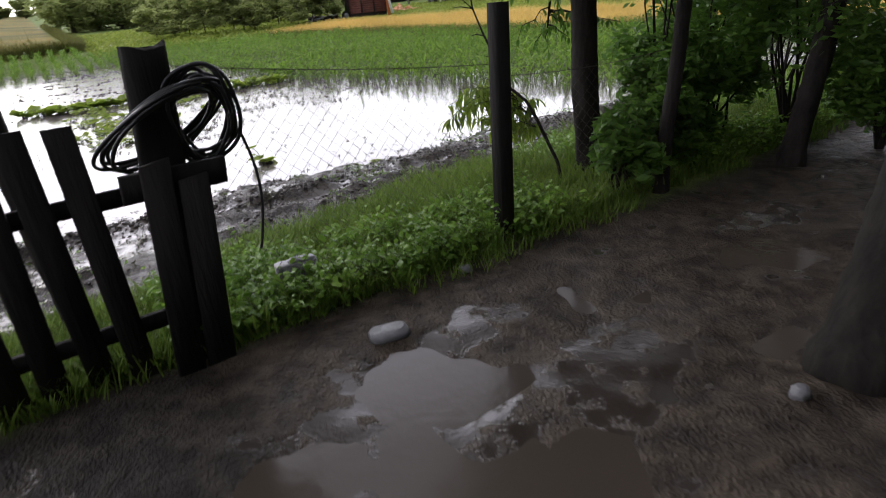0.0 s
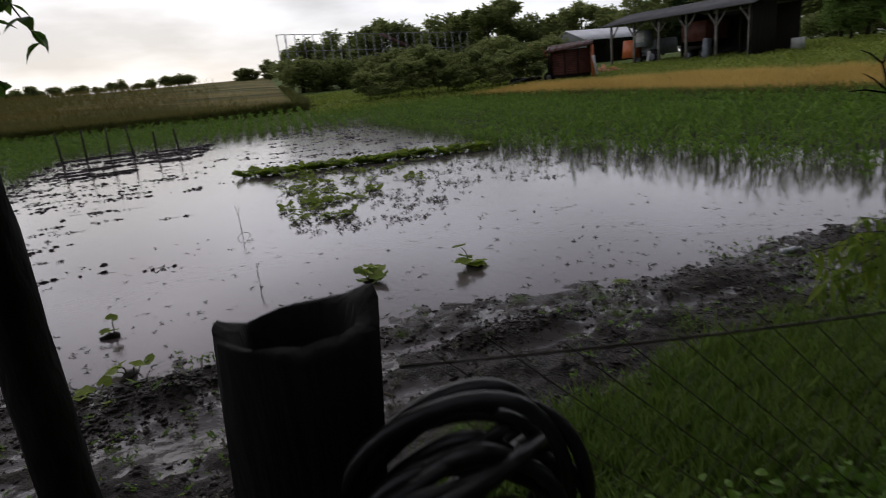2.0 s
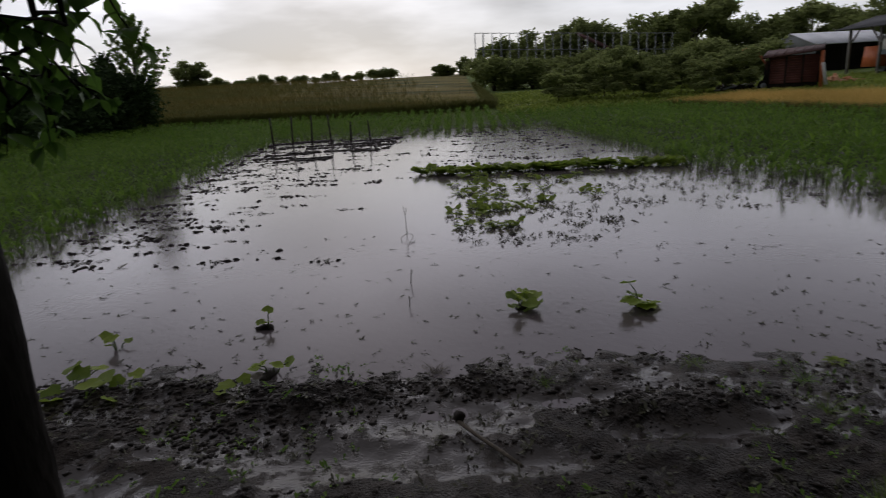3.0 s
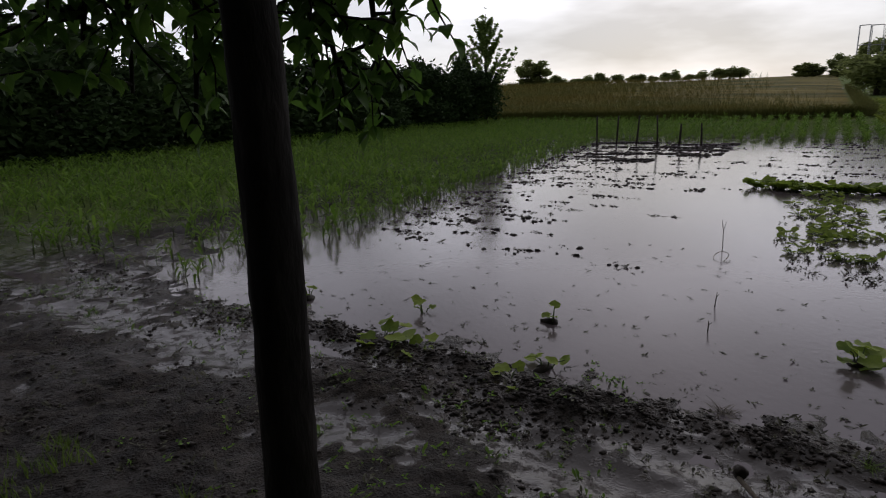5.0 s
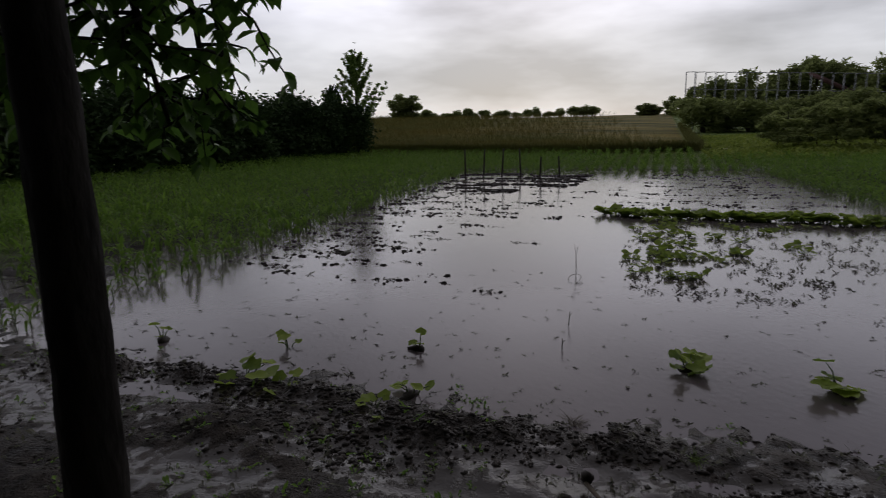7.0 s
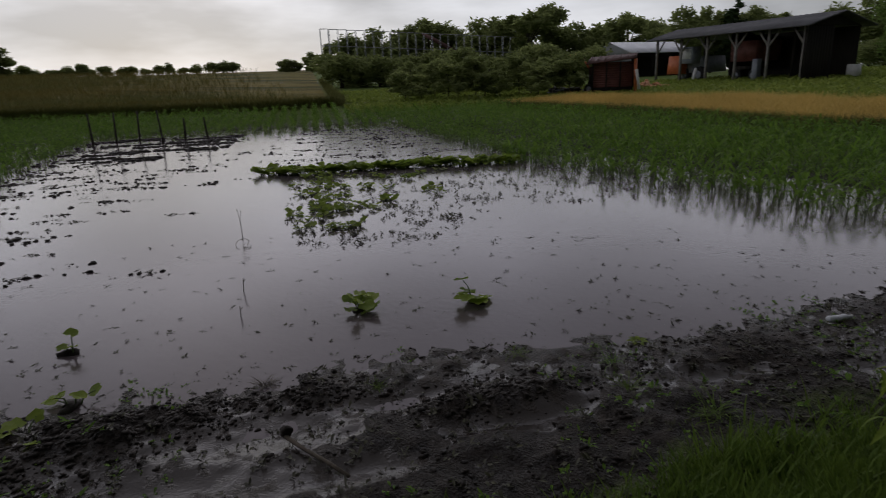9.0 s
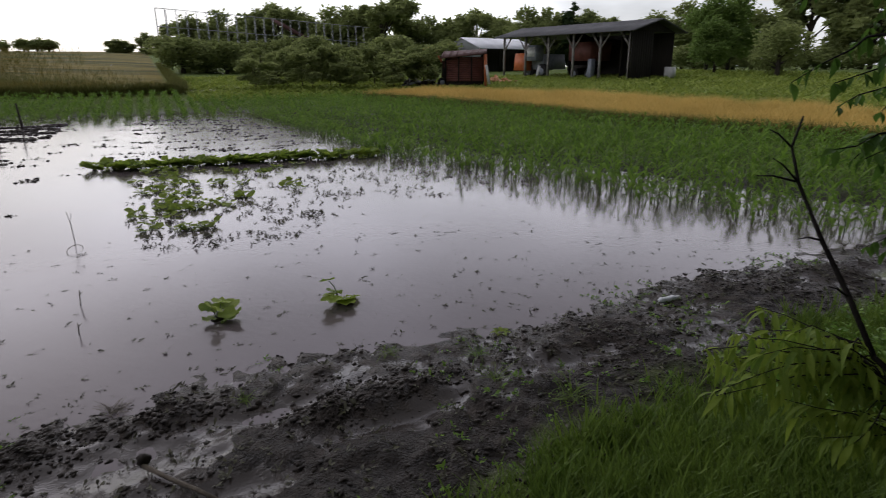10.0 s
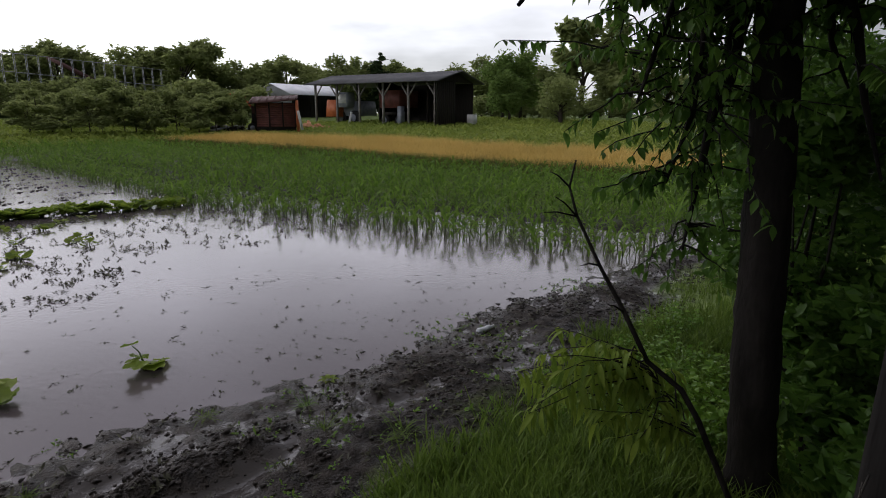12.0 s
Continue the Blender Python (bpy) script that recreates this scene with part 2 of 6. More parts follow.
def height(s, n):
    """The ground's height over the water's level."""
    s, n = np.asarray(s, float), np.asarray(n, float)
    x, y = ORIGIN[0] + s * E1[0] + n * E2[0], ORIGIN[1] + s * E1[1] + n * E2[1]
    d = np.hypot(x + 0.76, y - 2.97)
    out = np.maximum(np.maximum(left_edge(n) - s, s - right_edge(n)), np.maximum(n - 31.0, 0))
    far = 0.024 * np.maximum(d - 14, 0) + 0.0145 * np.maximum(d - 60, 0)
    west = smooth(-30, -42, np.degrees(np.arctan2(x + 0.76, y - 2.97)))
    far = far * west + (1 - west) * 0.024 * np.clip(d - 14, 0, 66)
    far = np.where((d > 240) & (west > 0.5), 0.024 * 226 + 0.0145 * 180 - 0.004 * (d - 240), far)
    rise = far * smooth(0, 14, out)
    near_relief = smooth(45, 12, d)
    bank = 0.38 * smooth(3.3, 0.0, n)
    mudlow = smooth(grass_edge(s) - 0.3, grass_edge(s) + 0.5, n)
    bank = bank * (1 - mudlow) + np.interp(n, (0, 1, 2.4, 3.3, 4.15, 5.2), (0.25, 0.173, 0.11, 0.064, 0.0, 0.0)) * mudlow * smooth(8, 5, n)
    bank = bank + 0.03 * smooth(0.0, 3.0, s) * smooth(0.5, 1.5, n) * smooth(4.6, 3.4, n)
    clods = N1(s * 1.3, n * 1.9) * 0.04 + N2(s * 4.6, n * 4.6) * 0.045 + N3(s * 9.5, n * 9.5) * 0.055
    for hs, hn, hh in MOUNDS:
        clods = clods + hh * np.exp(-((s - hs) / 0.32) ** 2 - ((n - hn) / 0.16) ** 2) * (1 + 1.6 * N3(s * 9, n * 9))
    pool = film(s, n)
    shore = smooth(5.6, 4.0, n) * smooth(-1.5, -0.5, n) * (1 - 0.5 * pool)
    z = bank + clods * shore * (0.35 + 0.65 * mudlow) - 0.10 * smooth(4.0, 5.2, n) * (1 - smooth(0.0, 3.0, out) * 0.75)
    z = z + rise + np.where(s > 0, 0.05, -0.004) * smooth(0.5, 4, out) * smooth(4, 6, n)
    z = z + (s < 0) * smooth(0.3, 1.5, out) * smooth(3.6, 5, n) * smooth(16, 9, n) * (0.05 + N2(s * 2.1, n * 2.1) * 0.13 + N3(s * 8, n * 8) * 0.05)
    z = np.where(n > 0.3, z * (1 - 0.7 * pool * smooth(2.2, 3.0, n)) - 0.022 * pool * smooth(3.1, 3.5, n), z)
    yard = smooth(0.2, -0.8, n)
    dips = sum(-hd * np.exp(-((x - hx) ** 2 + (y - hy) ** 2) / hr ** 2) for hx, hy, hr, hd in ((-0.1, 2.45, 0.36, 0.035), (0.25, 1.85, 0.42, 0.035), (1.75, 3.75, 0.22, 0.04), (-0.45, 1.9, 0.3, 0.03)))
    return z + yard * (N1(s * 0.9 + 40, n * 0.9) * 0.03 + N2(s * 3.1, n * 3.1) * 0.045 + N3(s * 8, n * 8) * 0.02 + dips) + (1 - near_relief) * N1(s * 0.05, n * 0.05) * 0.25 * smooth(20, 60, d) * smooth(4, 16, out)


# ---- mesh helpers ----
class Geo:
    """Collects vertices and faces of one mesh."""

    def __init__(self):
        self.v, self.f, self.n = [], [], 0

    def add(self, verts, faces):
        verts = np.asarray(verts, float).reshape(-1, 3)
        self.v.append(verts)
        for arr in (faces if isinstance(faces, list) and len(faces) and isinstance(faces[0], np.ndarray) else [faces]):
            if isinstance(arr, np.ndarray):
                self.f.append(arr + self.n)
            else:
                by = {}
                for face in arr:
                    by.setdefault(len(face), []).append(face)
                for group in by.values():
                    self.f.append(np.array(group) + self.n)
        self.n += len(verts)
        return self

    def arrays(self):
        return np.concatenate(self.v), self.f

    def mesh(self, name, soft=False):
        v = np.concatenate(self.v)
        me = bpy.data.meshes.new(name)
        me.vertices.add(len(v))
        me.vertices.foreach_set("co", v.astype(np.float32).ravel())
        loops = np.concatenate([a.ravel() for a in self.f])
        counts = np.concatenate([np.full(len(a), a.shape[1]) for a in self.f])
        me.loops.add(len(loops))
        me.loops.foreach_set("vertex_index", loops.astype(np.int32))
        me.polygons.add(len(counts))
        me.polygons.foreach_set("loop_start", (np.cumsum(counts) - counts).astype(np.int32))
        me.update(calc_edges=True)
        me.validate()
        if soft:
            me.polygons.foreach_set("use_smooth", np.ones(len(me.polygons), bool))
        return me


def part(name, geo, mat, parent=None, label="", soft=False):
    ob = new(name, geo.mesh(name, soft) if isinstance(geo, Geo) else geo)
    if not ob.data.materials:
        ob.data.materials.append(mat)
    if parent:
        ob.parent = parent
    if label:
        ob["label"] = label
    return ob


def thing(name, m, label, category, group="", kind=""):
    ob = new(name)
    ob.matrix_basis = m
    ob.empty_display_size = 0.2
    return tagged(ob, label, category, group, kind)


def box(geo, cx, cy, cz, sx, sy, sz, taper=1.0, bevel=0.0):
    """A box with its top tapered and its upright edges cut."""
    b = min(bevel, sx / 3, sy / 3)
    ring = [(-sx / 2 + b, -sy / 2), (sx / 2 - b, -sy / 2), (sx / 2, -sy / 2 + b), (sx / 2, sy / 2 - b),
            (sx / 2 - b, sy / 2), (-sx / 2 + b, sy / 2), (-sx / 2, sy / 2 - b), (-sx / 2, -sy / 2 + b)]
    if b <= 0:
        ring = ring[1:8:2]
        ring = [(sx / 2, -sy / 2), (sx / 2, sy / 2), (-sx / 2, sy / 2), (-sx / 2, -sy / 2)]
    k = len(ring)
    v = [(cx + x, cy + y, cz - sz / 2) for x, y in ring] + [(cx + x * taper, cy + y * taper, cz + sz / 2) for x, y in ring]
    f = [tuple(reversed(range(k))), tuple(range(k, 2 * k))] + [(i, (i + 1) % k, k + (i + 1) % k, k + i) for i in range(k)]
    return geo.add(v, f)


def tube(geo, path, radii, sides=8, rough=0.0, seed=0, caps=True):
    """A tapered tube along a path."""
    rng = np.random.RandomState(seed)
    p = np.asarray(path, float)
    radii = np.full(len(p), radii) if np.isscalar(radii) else np.asarray(radii, float)
    t = np.gradient(p, axis=0)
    t /= np.linalg.norm(t, axis=1)[:, None] + 1e-9
    ref = np.array((0.0, 0.0, 1.0)) if abs(t[0][2]) < 0.9 else np.array((1.0, 0.0, 0.0))
    u = np.cross(t[0], ref)
    u /= np.linalg.norm(u)
    v = []
    for i in range(len(p)):
        u = u - t[i] * (u @ t[i])
        u /= np.linalg.norm(u) + 1e-9
        w = np.cross(t[i], u)
        a = np.linspace(0, 2 * np.pi, sides, endpoint=False)
        r = radii[i] * (1 + rough * (rng.rand(sides) - 0.5))
        v.append(p[i] + np.outer(np.cos(a) * r, u) + np.outer(np.sin(a) * r, w))
    k = len(p)
    i, j = np.meshgrid(np.arange(k - 1), np.arange(sides), indexing="ij")
    q = np.stack([i * sides + j, i * sides + (j + 1) % sides, (i + 1) * sides + (j + 1) % sides, (i + 1) * sides + j], -1).reshape(-1, 4)
    geo.add(np.concatenate(v), q)
    if caps:
        geo.f.append(np.array([list(range(geo.n - k * sides, geo.n - k * sides + sides))[::-1]]))
        geo.f.append(np.array([list(range(geo.n - sides, geo.n))]))
    return geo


def strip(length, width, rise, droop, segs=3, fold=0.25, tip=0.05, belly=0.4):
    """A leaf along +x, folded along its rib, rising and then drooping. Vertices and quads."""
    v = []
    for i in range(segs + 1):
        t = i / segs
        w = width * max(tip, (t / belly) ** 0.6 if t < belly else 1 - ((t - belly) / (1 - belly)) ** 1.6) / 2
        x, z = length * t * (1 - 0.25 * droop * t), length * (rise * t - droop * t * t)
        v += [(x, -w, z + fold * w), (x, 0, z), (x, w, z + fold * w)]
    f = []
    for i in range(segs):
        a = 3 * i
        f += [(a, a + 1, a + 4, a + 3), (a + 1, a + 2, a + 5, a + 4)]
    return np.array(v), np.array(f)


def turned(v, az=0.0, tilt=0.0, roll=0.0, scale=1.0, move=(0, 0, 0)):
    m = np.array(Euler((roll, tilt, az)).to_matrix())
    return (v * scale) @ m.T + np.asarray(move)


def scatter(geo, templates, pos, scale, spin, rng, tilt=0.12):
    """Many turned copies of the templates, all in one mesh."""
    pick = rng.randint(0, len(templates), len(pos))
    for k, tpl in enumerate(templates):
        tv, tf = tpl
        idx = np.where(pick == k)[0]
        if not len(idx):
            continue
        c, s = np.cos(spin[idx]), np.sin(spin[idx])
        a, b = (rng.rand(len(idx)) - 0.5) * 2 * tilt, (rng.rand(len(idx)) - 0.5) * 2 * tilt
        x, y, z = tv[:, 0], tv[:, 1], tv[:, 2]
        sc = scale[idx][:, None]
        px = (np.outer(c, x) - np.outer(s, y)) * sc
        py = (np.outer(s, x) + np.outer(c, y)) * sc
        pz = z[None] * sc
        px, py = px + a[:, None] * pz, py + b[:, None] * pz
        v = np.stack([px, py, pz], -1) + pos[idx][:, None, :]
        off = (np.arange(len(idx)) * len(tv))[:, None, None]
        faces = [(arr[None] + off).reshape(-1, arr.shape[1]) for arr in tf]
        geo.add(v.reshape(-1, 3), faces)
    return geo


def on_ground(s, n, lift=0.0):
    s, n = np.asarray(s, float), np.asarray(n, float)
    return np.stack([ORIGIN[0] + s * E1[0] + n * E2[0], ORIGIN[1] + s * E1[1] + n * E2[1], height(s, n) + lift], -1)


# ---- ground: one sheet to the horizon ----
def axis(lo, hi, step, reach, grow=1.16):
    a = list(np.arange(lo, hi, step))
    for sign, arr in ((-1, a[0]), (1, a[-1])):
        d, x, ext = step, arr, []
        while abs(x) < reach:
            d *= grow
            x += sign * d
            ext.append(x)
        a = ext[::-1] + a if sign < 0 else a + ext
    return np.array(a)


def build_ground():
    ss, nn = axis(-9.5, 9.5, 0.042, 1600), axis(-3.2, 6.2, 0.042, 1600)
    S, N = np.meshgrid(ss, nn, indexing="ij")
    S, N = S.ravel(), N.ravel()
    geo = Geo()
    a, b = len(ss), len(nn)
    i, j = np.meshgrid(np.arange(a - 1), np.arange(b - 1), indexing="ij")
    q = np.stack([i * b + j, (i + 1) * b + j, (i + 1) * b + j + 1, i * b + j + 1], -1).reshape(-1, 4)
    geo.add(on_ground(S, N), q)
    me = geo.mesh("ground", True)
    edge = grass_edge(S) + N1(S * 1.3, N * 1.3) * 0.7 + N2(S * 4, N * 4) * 0.4
    out = np.maximum(np.maximum(left_edge(N) - S, S - right_edge(N)), N - 31.0)
    grass = smooth(0.25, -0.25, N - edge) * smooth(-0.12, 0.2, N + N2(S * 2, N * 2) * 0.3 + N1(S, N) * 0.2)
    grass = np.maximum(grass, smooth(3, 6, out + N1(S * 0.3, N * 0.3) * 2) * smooth(2, 8, N + 2 * N1(S * .4, N * .4)) * 0.9)
    grass = np.maximum(grass, smooth(-6, -9, N + 3 * N1(S * .5, N * .5)))
    mask = me.attributes.new("turf", "FLOAT", "POINT")
    mask.data.foreach_set("value", grass.astype(np.float32))
    z = np.array([v.co.z for v in me.vertices])
    soaked = smooth(0.13, 0.04, z + N1(S * 1.1 + 60, N * 1.1) * 0.14) * smooth(0.8, 1.8, N) * smooth(6.0, 5.0, N)
    damp = me.attributes.new("soaked", "FLOAT", "POINT")
    damp.data.foreach_set("value", soaked.astype(np.float32))
    standing = me.attributes.new("film", "FLOAT", "POINT")
    dip = N2(S * 4.6, N * 4.6) * 0.9 + N3(S * 9.5, N * 9.5) * 0.9
    standing.data.foreach_set("value", np.clip(film(S, N) * 1.15 - dip * 0.8 - 0.12 + 0.35 * soaked * smooth(2.6, 3.4, N), 0, 0.47).astype(np.float32))
    path = me.attributes.new("trodden", "FLOAT", "POINT")
    # the lighter clay fades out leftward, putting the fence's deep shade into the colour
    path.data.foreach_set("value", (smooth(0.15, -0.25, N + N2(S * 2, N * 2) * 0.3) * smooth(-6, -4, N) * smooth(-0.5, 0.3, S)).astype(np.float32))
    stubble = smooth(2.4, 1.6, S) * smooth(43.2, 43.8, N)
    straw = me.attributes.new("straw", "FLOAT", "POINT")
    straw.data.foreach_set("value", stubble.astype(np.float32))
    m = bpy.data.materials.new("wet_ground")
    m.use_nodes = True
    n, l = m.node_tree.nodes, m.node_tree.links
    p = n["Principled BSDF"]
    tc, at = n.new("ShaderNodeTexCoord"), n.new("ShaderNodeAttribute")
    at.attribute_name = "turf"
    big, mid, fine = n.new("ShaderNodeTexNoise"), n.new("ShaderNodeTexNoise"), n.new("ShaderNodeTexNoise")
    for k, sc, dt in ((big, 0.9, 5), (mid, 9, 6), (fine, 60, 4)):
        k.inputs["Scale"].default_value, k.inputs["Detail"].default_value = sc, dt
        l.new(tc.outputs["Object"], k.inputs["Vector"])

    def blend(fac, a, b):
        x = n.new("ShaderNodeMix")
        x.data_type = "RGBA"
        for key, val in (("Factor", fac), ("A", a), ("B", b)):
            if isinstance(val, tuple):
                x.inputs[key].default_value = (*val, 1)
            else:
                l.new(val, x.inputs[key])
        return x.outputs["Result"]

    crisp = n.new("ShaderNodeMapRange")
    crisp.inputs["From Min"].default_value, crisp.inputs["From Max"].default_value = 0.36, 0.66
    l.new(mid.outputs["Fac"], crisp.inputs["Value"])
    mud = blend(crisp.outputs["Result"], (0.011, 0.009, 0.0072), (0.082, 0.067, 0.055))
    soil = blend(big.outputs["Fac"], (0.018, 0.0145, 0.012), mud)
    clay = blend(crisp.outputs["Result"], (0.022, 0.016, 0.011), (0.078, 0.060, 0.043))
    way = n.new("ShaderNodeAttribute")
    way.attribute_name = "trodden"
    soil = blend(way.outputs["Fac"], soil, clay)
    rain, ragged, cover = n.new("ShaderNodeAttribute"), n.new("ShaderNodeMath"), n.new("ShaderNodeMapRange")
    rain.attribute_name = "film"
    ragged.operation = "MULTIPLY_ADD"
    ragged.inputs[1].default_value = -0.9
    cover.interpolation_type = "SMOOTHSTEP"
    cover.inputs["From Min"].default_value, cover.inputs["From Max"].default_value = -0.16, 0.02
    l.new(mid.outputs["Fac"], ragged.inputs[0])
    l.new(rain.outputs["Fac"], ragged.inputs[2])
    l.new(ragged.outputs[0], cover.inputs["Value"])
    soil = blend(cover.outputs["Result"], soil, (0.030, 0.024, 0.020))
    turf = blend(mid.outputs["Fac"], (0.075, 0.125, 0.024), (0.20, 0.27, 0.06))
    field, stems, bands = n.new("ShaderNodeAttribute"), n.new("ShaderNodeTexNoise"), n.new("ShaderNodeMapping")
    field.attribute_name = "straw"
    bands.inputs["Rotation"].default_value, bands.inputs["Scale"].default_value = (0, 0, radians(-40)), (0.02, 0.25, 1)
    stems.inputs["Scale"].default_value, stems.inputs["Detail"].default_value = 1.0, 6
    l.new(tc.outputs["Object"], bands.inputs["Vector"])
    l.new(bands.outputs["Vector"], stems.inputs["Vector"])
    ripe = n.new("ShaderNodeMapRange")
    ripe.inputs["From Min"].default_value, ripe.inputs["From Max"].default_value = 0.38, 0.62
    l.new(stems.outputs["Fac"], ripe.inputs["Value"])
    crop = blend(ripe.outputs["Result"], (0.07, 0.08, 0.02), (0.25, 0.20, 0.048))
    l.new(blend(field.outputs["Fac"], blend(at.outputs["Fac"], soil, turf), crop), p.inputs["Base Color"])
    soak, slick = n.new("ShaderNodeAttribute"), n.new("ShaderNodeMapRange")
    soak.attribute_name = "soaked"
    slick.inputs["To Min"].default_value, slick.inputs["To Max"].default_value = 0.0, 0.30
    wet = n.new("ShaderNodeMapRange")
    wet.inputs["From Min"].default_value, wet.inputs["From Max"].default_value = 0.35, 0.65
    wet.inputs["To Min"].default_value, wet.inputs["To Max"].default_value = 0.42, 0.85
    l.new(big.outputs["Fac"], wet.inputs["Value"])
    rough = n.new("ShaderNodeMath")
    rough.operation = "MAXIMUM"
    l.new(wet.outputs["Result"], rough.inputs[0])
    l.new(at.outputs["Fac"], rough.inputs[1])
    l.new(soak.outputs["Fac"], slick.inputs["Value"])
    smoothed = n.new("ShaderNodeMath")
    smoothed.operation, smoothed.use_clamp = "SUBTRACT", True
    l.new(rough.outputs[0], smoothed.inputs[0])
    l.new(slick.outputs["Result"], smoothed.inputs[1])
    floor_r = n.new("ShaderNodeMath")
    floor_r.operation = "MAXIMUM"
    floor_r.inputs[1].default_value = 0.16
    l.new(smoothed.outputs[0], floor_r.inputs[0])
    glaze, shine = n.new("ShaderNodeMix"), n.new("ShaderNodeMapRange")
    glaze.inputs["B"].default_value = 0.10
    l.new(cover.outputs["Result"], glaze.inputs["Factor"])
    l.new(floor_r.outputs[0], glaze.inputs["A"])
    l.new(glaze.outputs["Result"], p.inputs["Roughness"])
    shine.inputs["To Min"].default_value, shine.inputs["To Max"].default_value = 0.18, 0.26
    l.new(cover.outputs["Result"], shine.inputs["Value"])
    l.new(shine.outputs["Result"], p.inputs["Specular IOR Level"])
    hsum = n.new("ShaderNodeMath")
    hsum.operation = "MULTIPLY_ADD"
    hsum.inputs[1].default_value = 0.45
    l.new(fine.outputs["Fac"], hsum.inputs[0])
    l.new(mid.outputs["Fac"], hsum.inputs[2])
    bp = n.new("ShaderNodeBump")
    bp.inputs["Strength"].default_value, bp.inputs["Distance"].default_value = 1.0, 0.10
    calm = n.new("ShaderNodeMapRange")
    calm.inputs["To Min"].default_value, calm.inputs["To Max"].default_value = 1.0, 0.5
    l.new(soak.outputs["Fac"], calm.inputs["Value"])
    still = n.new("ShaderNodeMix")
    still.inputs["B"].default_value = 0.10
    l.new(cover.outputs["Result"], still.inputs["Factor"])
    l.new(calm.outputs["Result"], still.inputs["A"])
    l.new(still.outputs["Result"], bp.inputs["Strength"])
    l.new(hsum.outputs[0], bp.inputs["Height"])
    l.new(bp.outputs["Normal"], p.inputs["Normal"])
    ob = new("ground", me)
    me.materials.append(m)
    tagged(ob, "wet dark mud and turf sloping down to flood water", "ground", kind="structure")


build_ground()


def water_sheet(name, mat, label, corners, z):
    geo = Geo().add([(*c[:2], z) for c in corners], [tuple(range(len(corners)))])
    return tagged(part(name, geo, mat), label, "water", kind="structure")


water_sheet("water", M_WATER, "shallow brown flood water covering the vegetable plot", [at_garden(-30, 0.9), at_garden(14, 0.9), at_garden(14, 34.5), at_garden(-30, 34.5)], 0.0)
water_sheet("water_yard", M_PUDDLE, "rain puddle on the trodden yard path", [at_garden(-2.2, -2.6), at_garden(3.2, -2.6), at_garden(3.2, -0.5), at_garden(-2.2, -0.5)], 0.357)


# ---- crops ----
def corn_template(rng, leaves=8, tall=0.5, segs=4):
    g = Geo()
    for i in range(leaves):
        t = (i + 0.5) / leaves
        ln = tall * rng.uniform(0.6, 0.95) * (1 - 0.5 * abs(t - 0.55))
        v, f = strip(ln, rng.uniform(0.05, 0.068) * tall / 0.5, rng.uniform(0.9, 1.6), rng.uniform(0.9, 1.7) * (1.15 - 0.5 * t), segs, 0.35)
        g.add(turned(v, (i % 2) * math.pi + rng.uniform(-0.6, 0.6), 0, rng.uniform(-0.3, 0.3), 1, (0, 0, tall * (0.30 + 0.42 * t))), f)
    return g


def corn_stalk(tall=0.5):
    return tube(Geo(), [(0, 0, -0.12), (0.003, 0, tall * 0.35), (0, 0.004, tall * 0.74)], [0.013, 0.010, 0.005], 5)


def wheat_front(n):
    return np.interp(n, (2, 10.3, 16, 26.5, 34, 38), (20.6, 18.0, 16.3, 14.5, 12.8, 11.6))


def field_rows():
    """Where the maize stands: rows run out from the fence, on both sides of the open water and beyond it."""
    rng = np.random.RandomState(11)
    out = []
    for k in range(30):
        n = np.arange(4.3 - 0.05 * k + rng.uniform(0, 0.2), 41.5, 0.185)
        out.append((left_edge(n) - 0.15 - 0.62 * k, n))
    for k in range(18):
        n = np.arange(4.3 + rng.uniform(0, 0.2) + 0.1 * k, 38, 0.185)
        s = right_edge(n) + 0.15 + 0.62 * k
        keep = s < wheat_front(n) - 0.3
        out.append((s[keep], n[keep]))
    for k in range(-17, 19):
        n = np.arange(30.6 + rng.uniform(-0.4, 0.6), 41.5 if k < 4 else 38.0, 0.185)
        out.append((np.full(len(n), 0.62 * k), n))
    s, n = np.concatenate([a for a, _ in out]), np.concatenate([b for _, b in out])
    keep = rng.rand(len(s)) < np.where((s < 0) & (n < 11), np.clip(0.05 + 0.075 * n, 0.25, 0.93), 0.93)
    s, n = s[keep], n[keep]
    far = n > 30.4
    dup = far & (s < left_edge(n) - 0.1) | far & (s > right_edge(n) + 0.1)
    inner = np.abs((s / 0.62) - np.round(s / 0.62)) < 1e-6
    s, n = s[~(dup & inner)], n[~(dup & inner)]
    return s + rng.normal(0, 0.05, len(s)), n + rng.normal(0, 0.05, len(n))


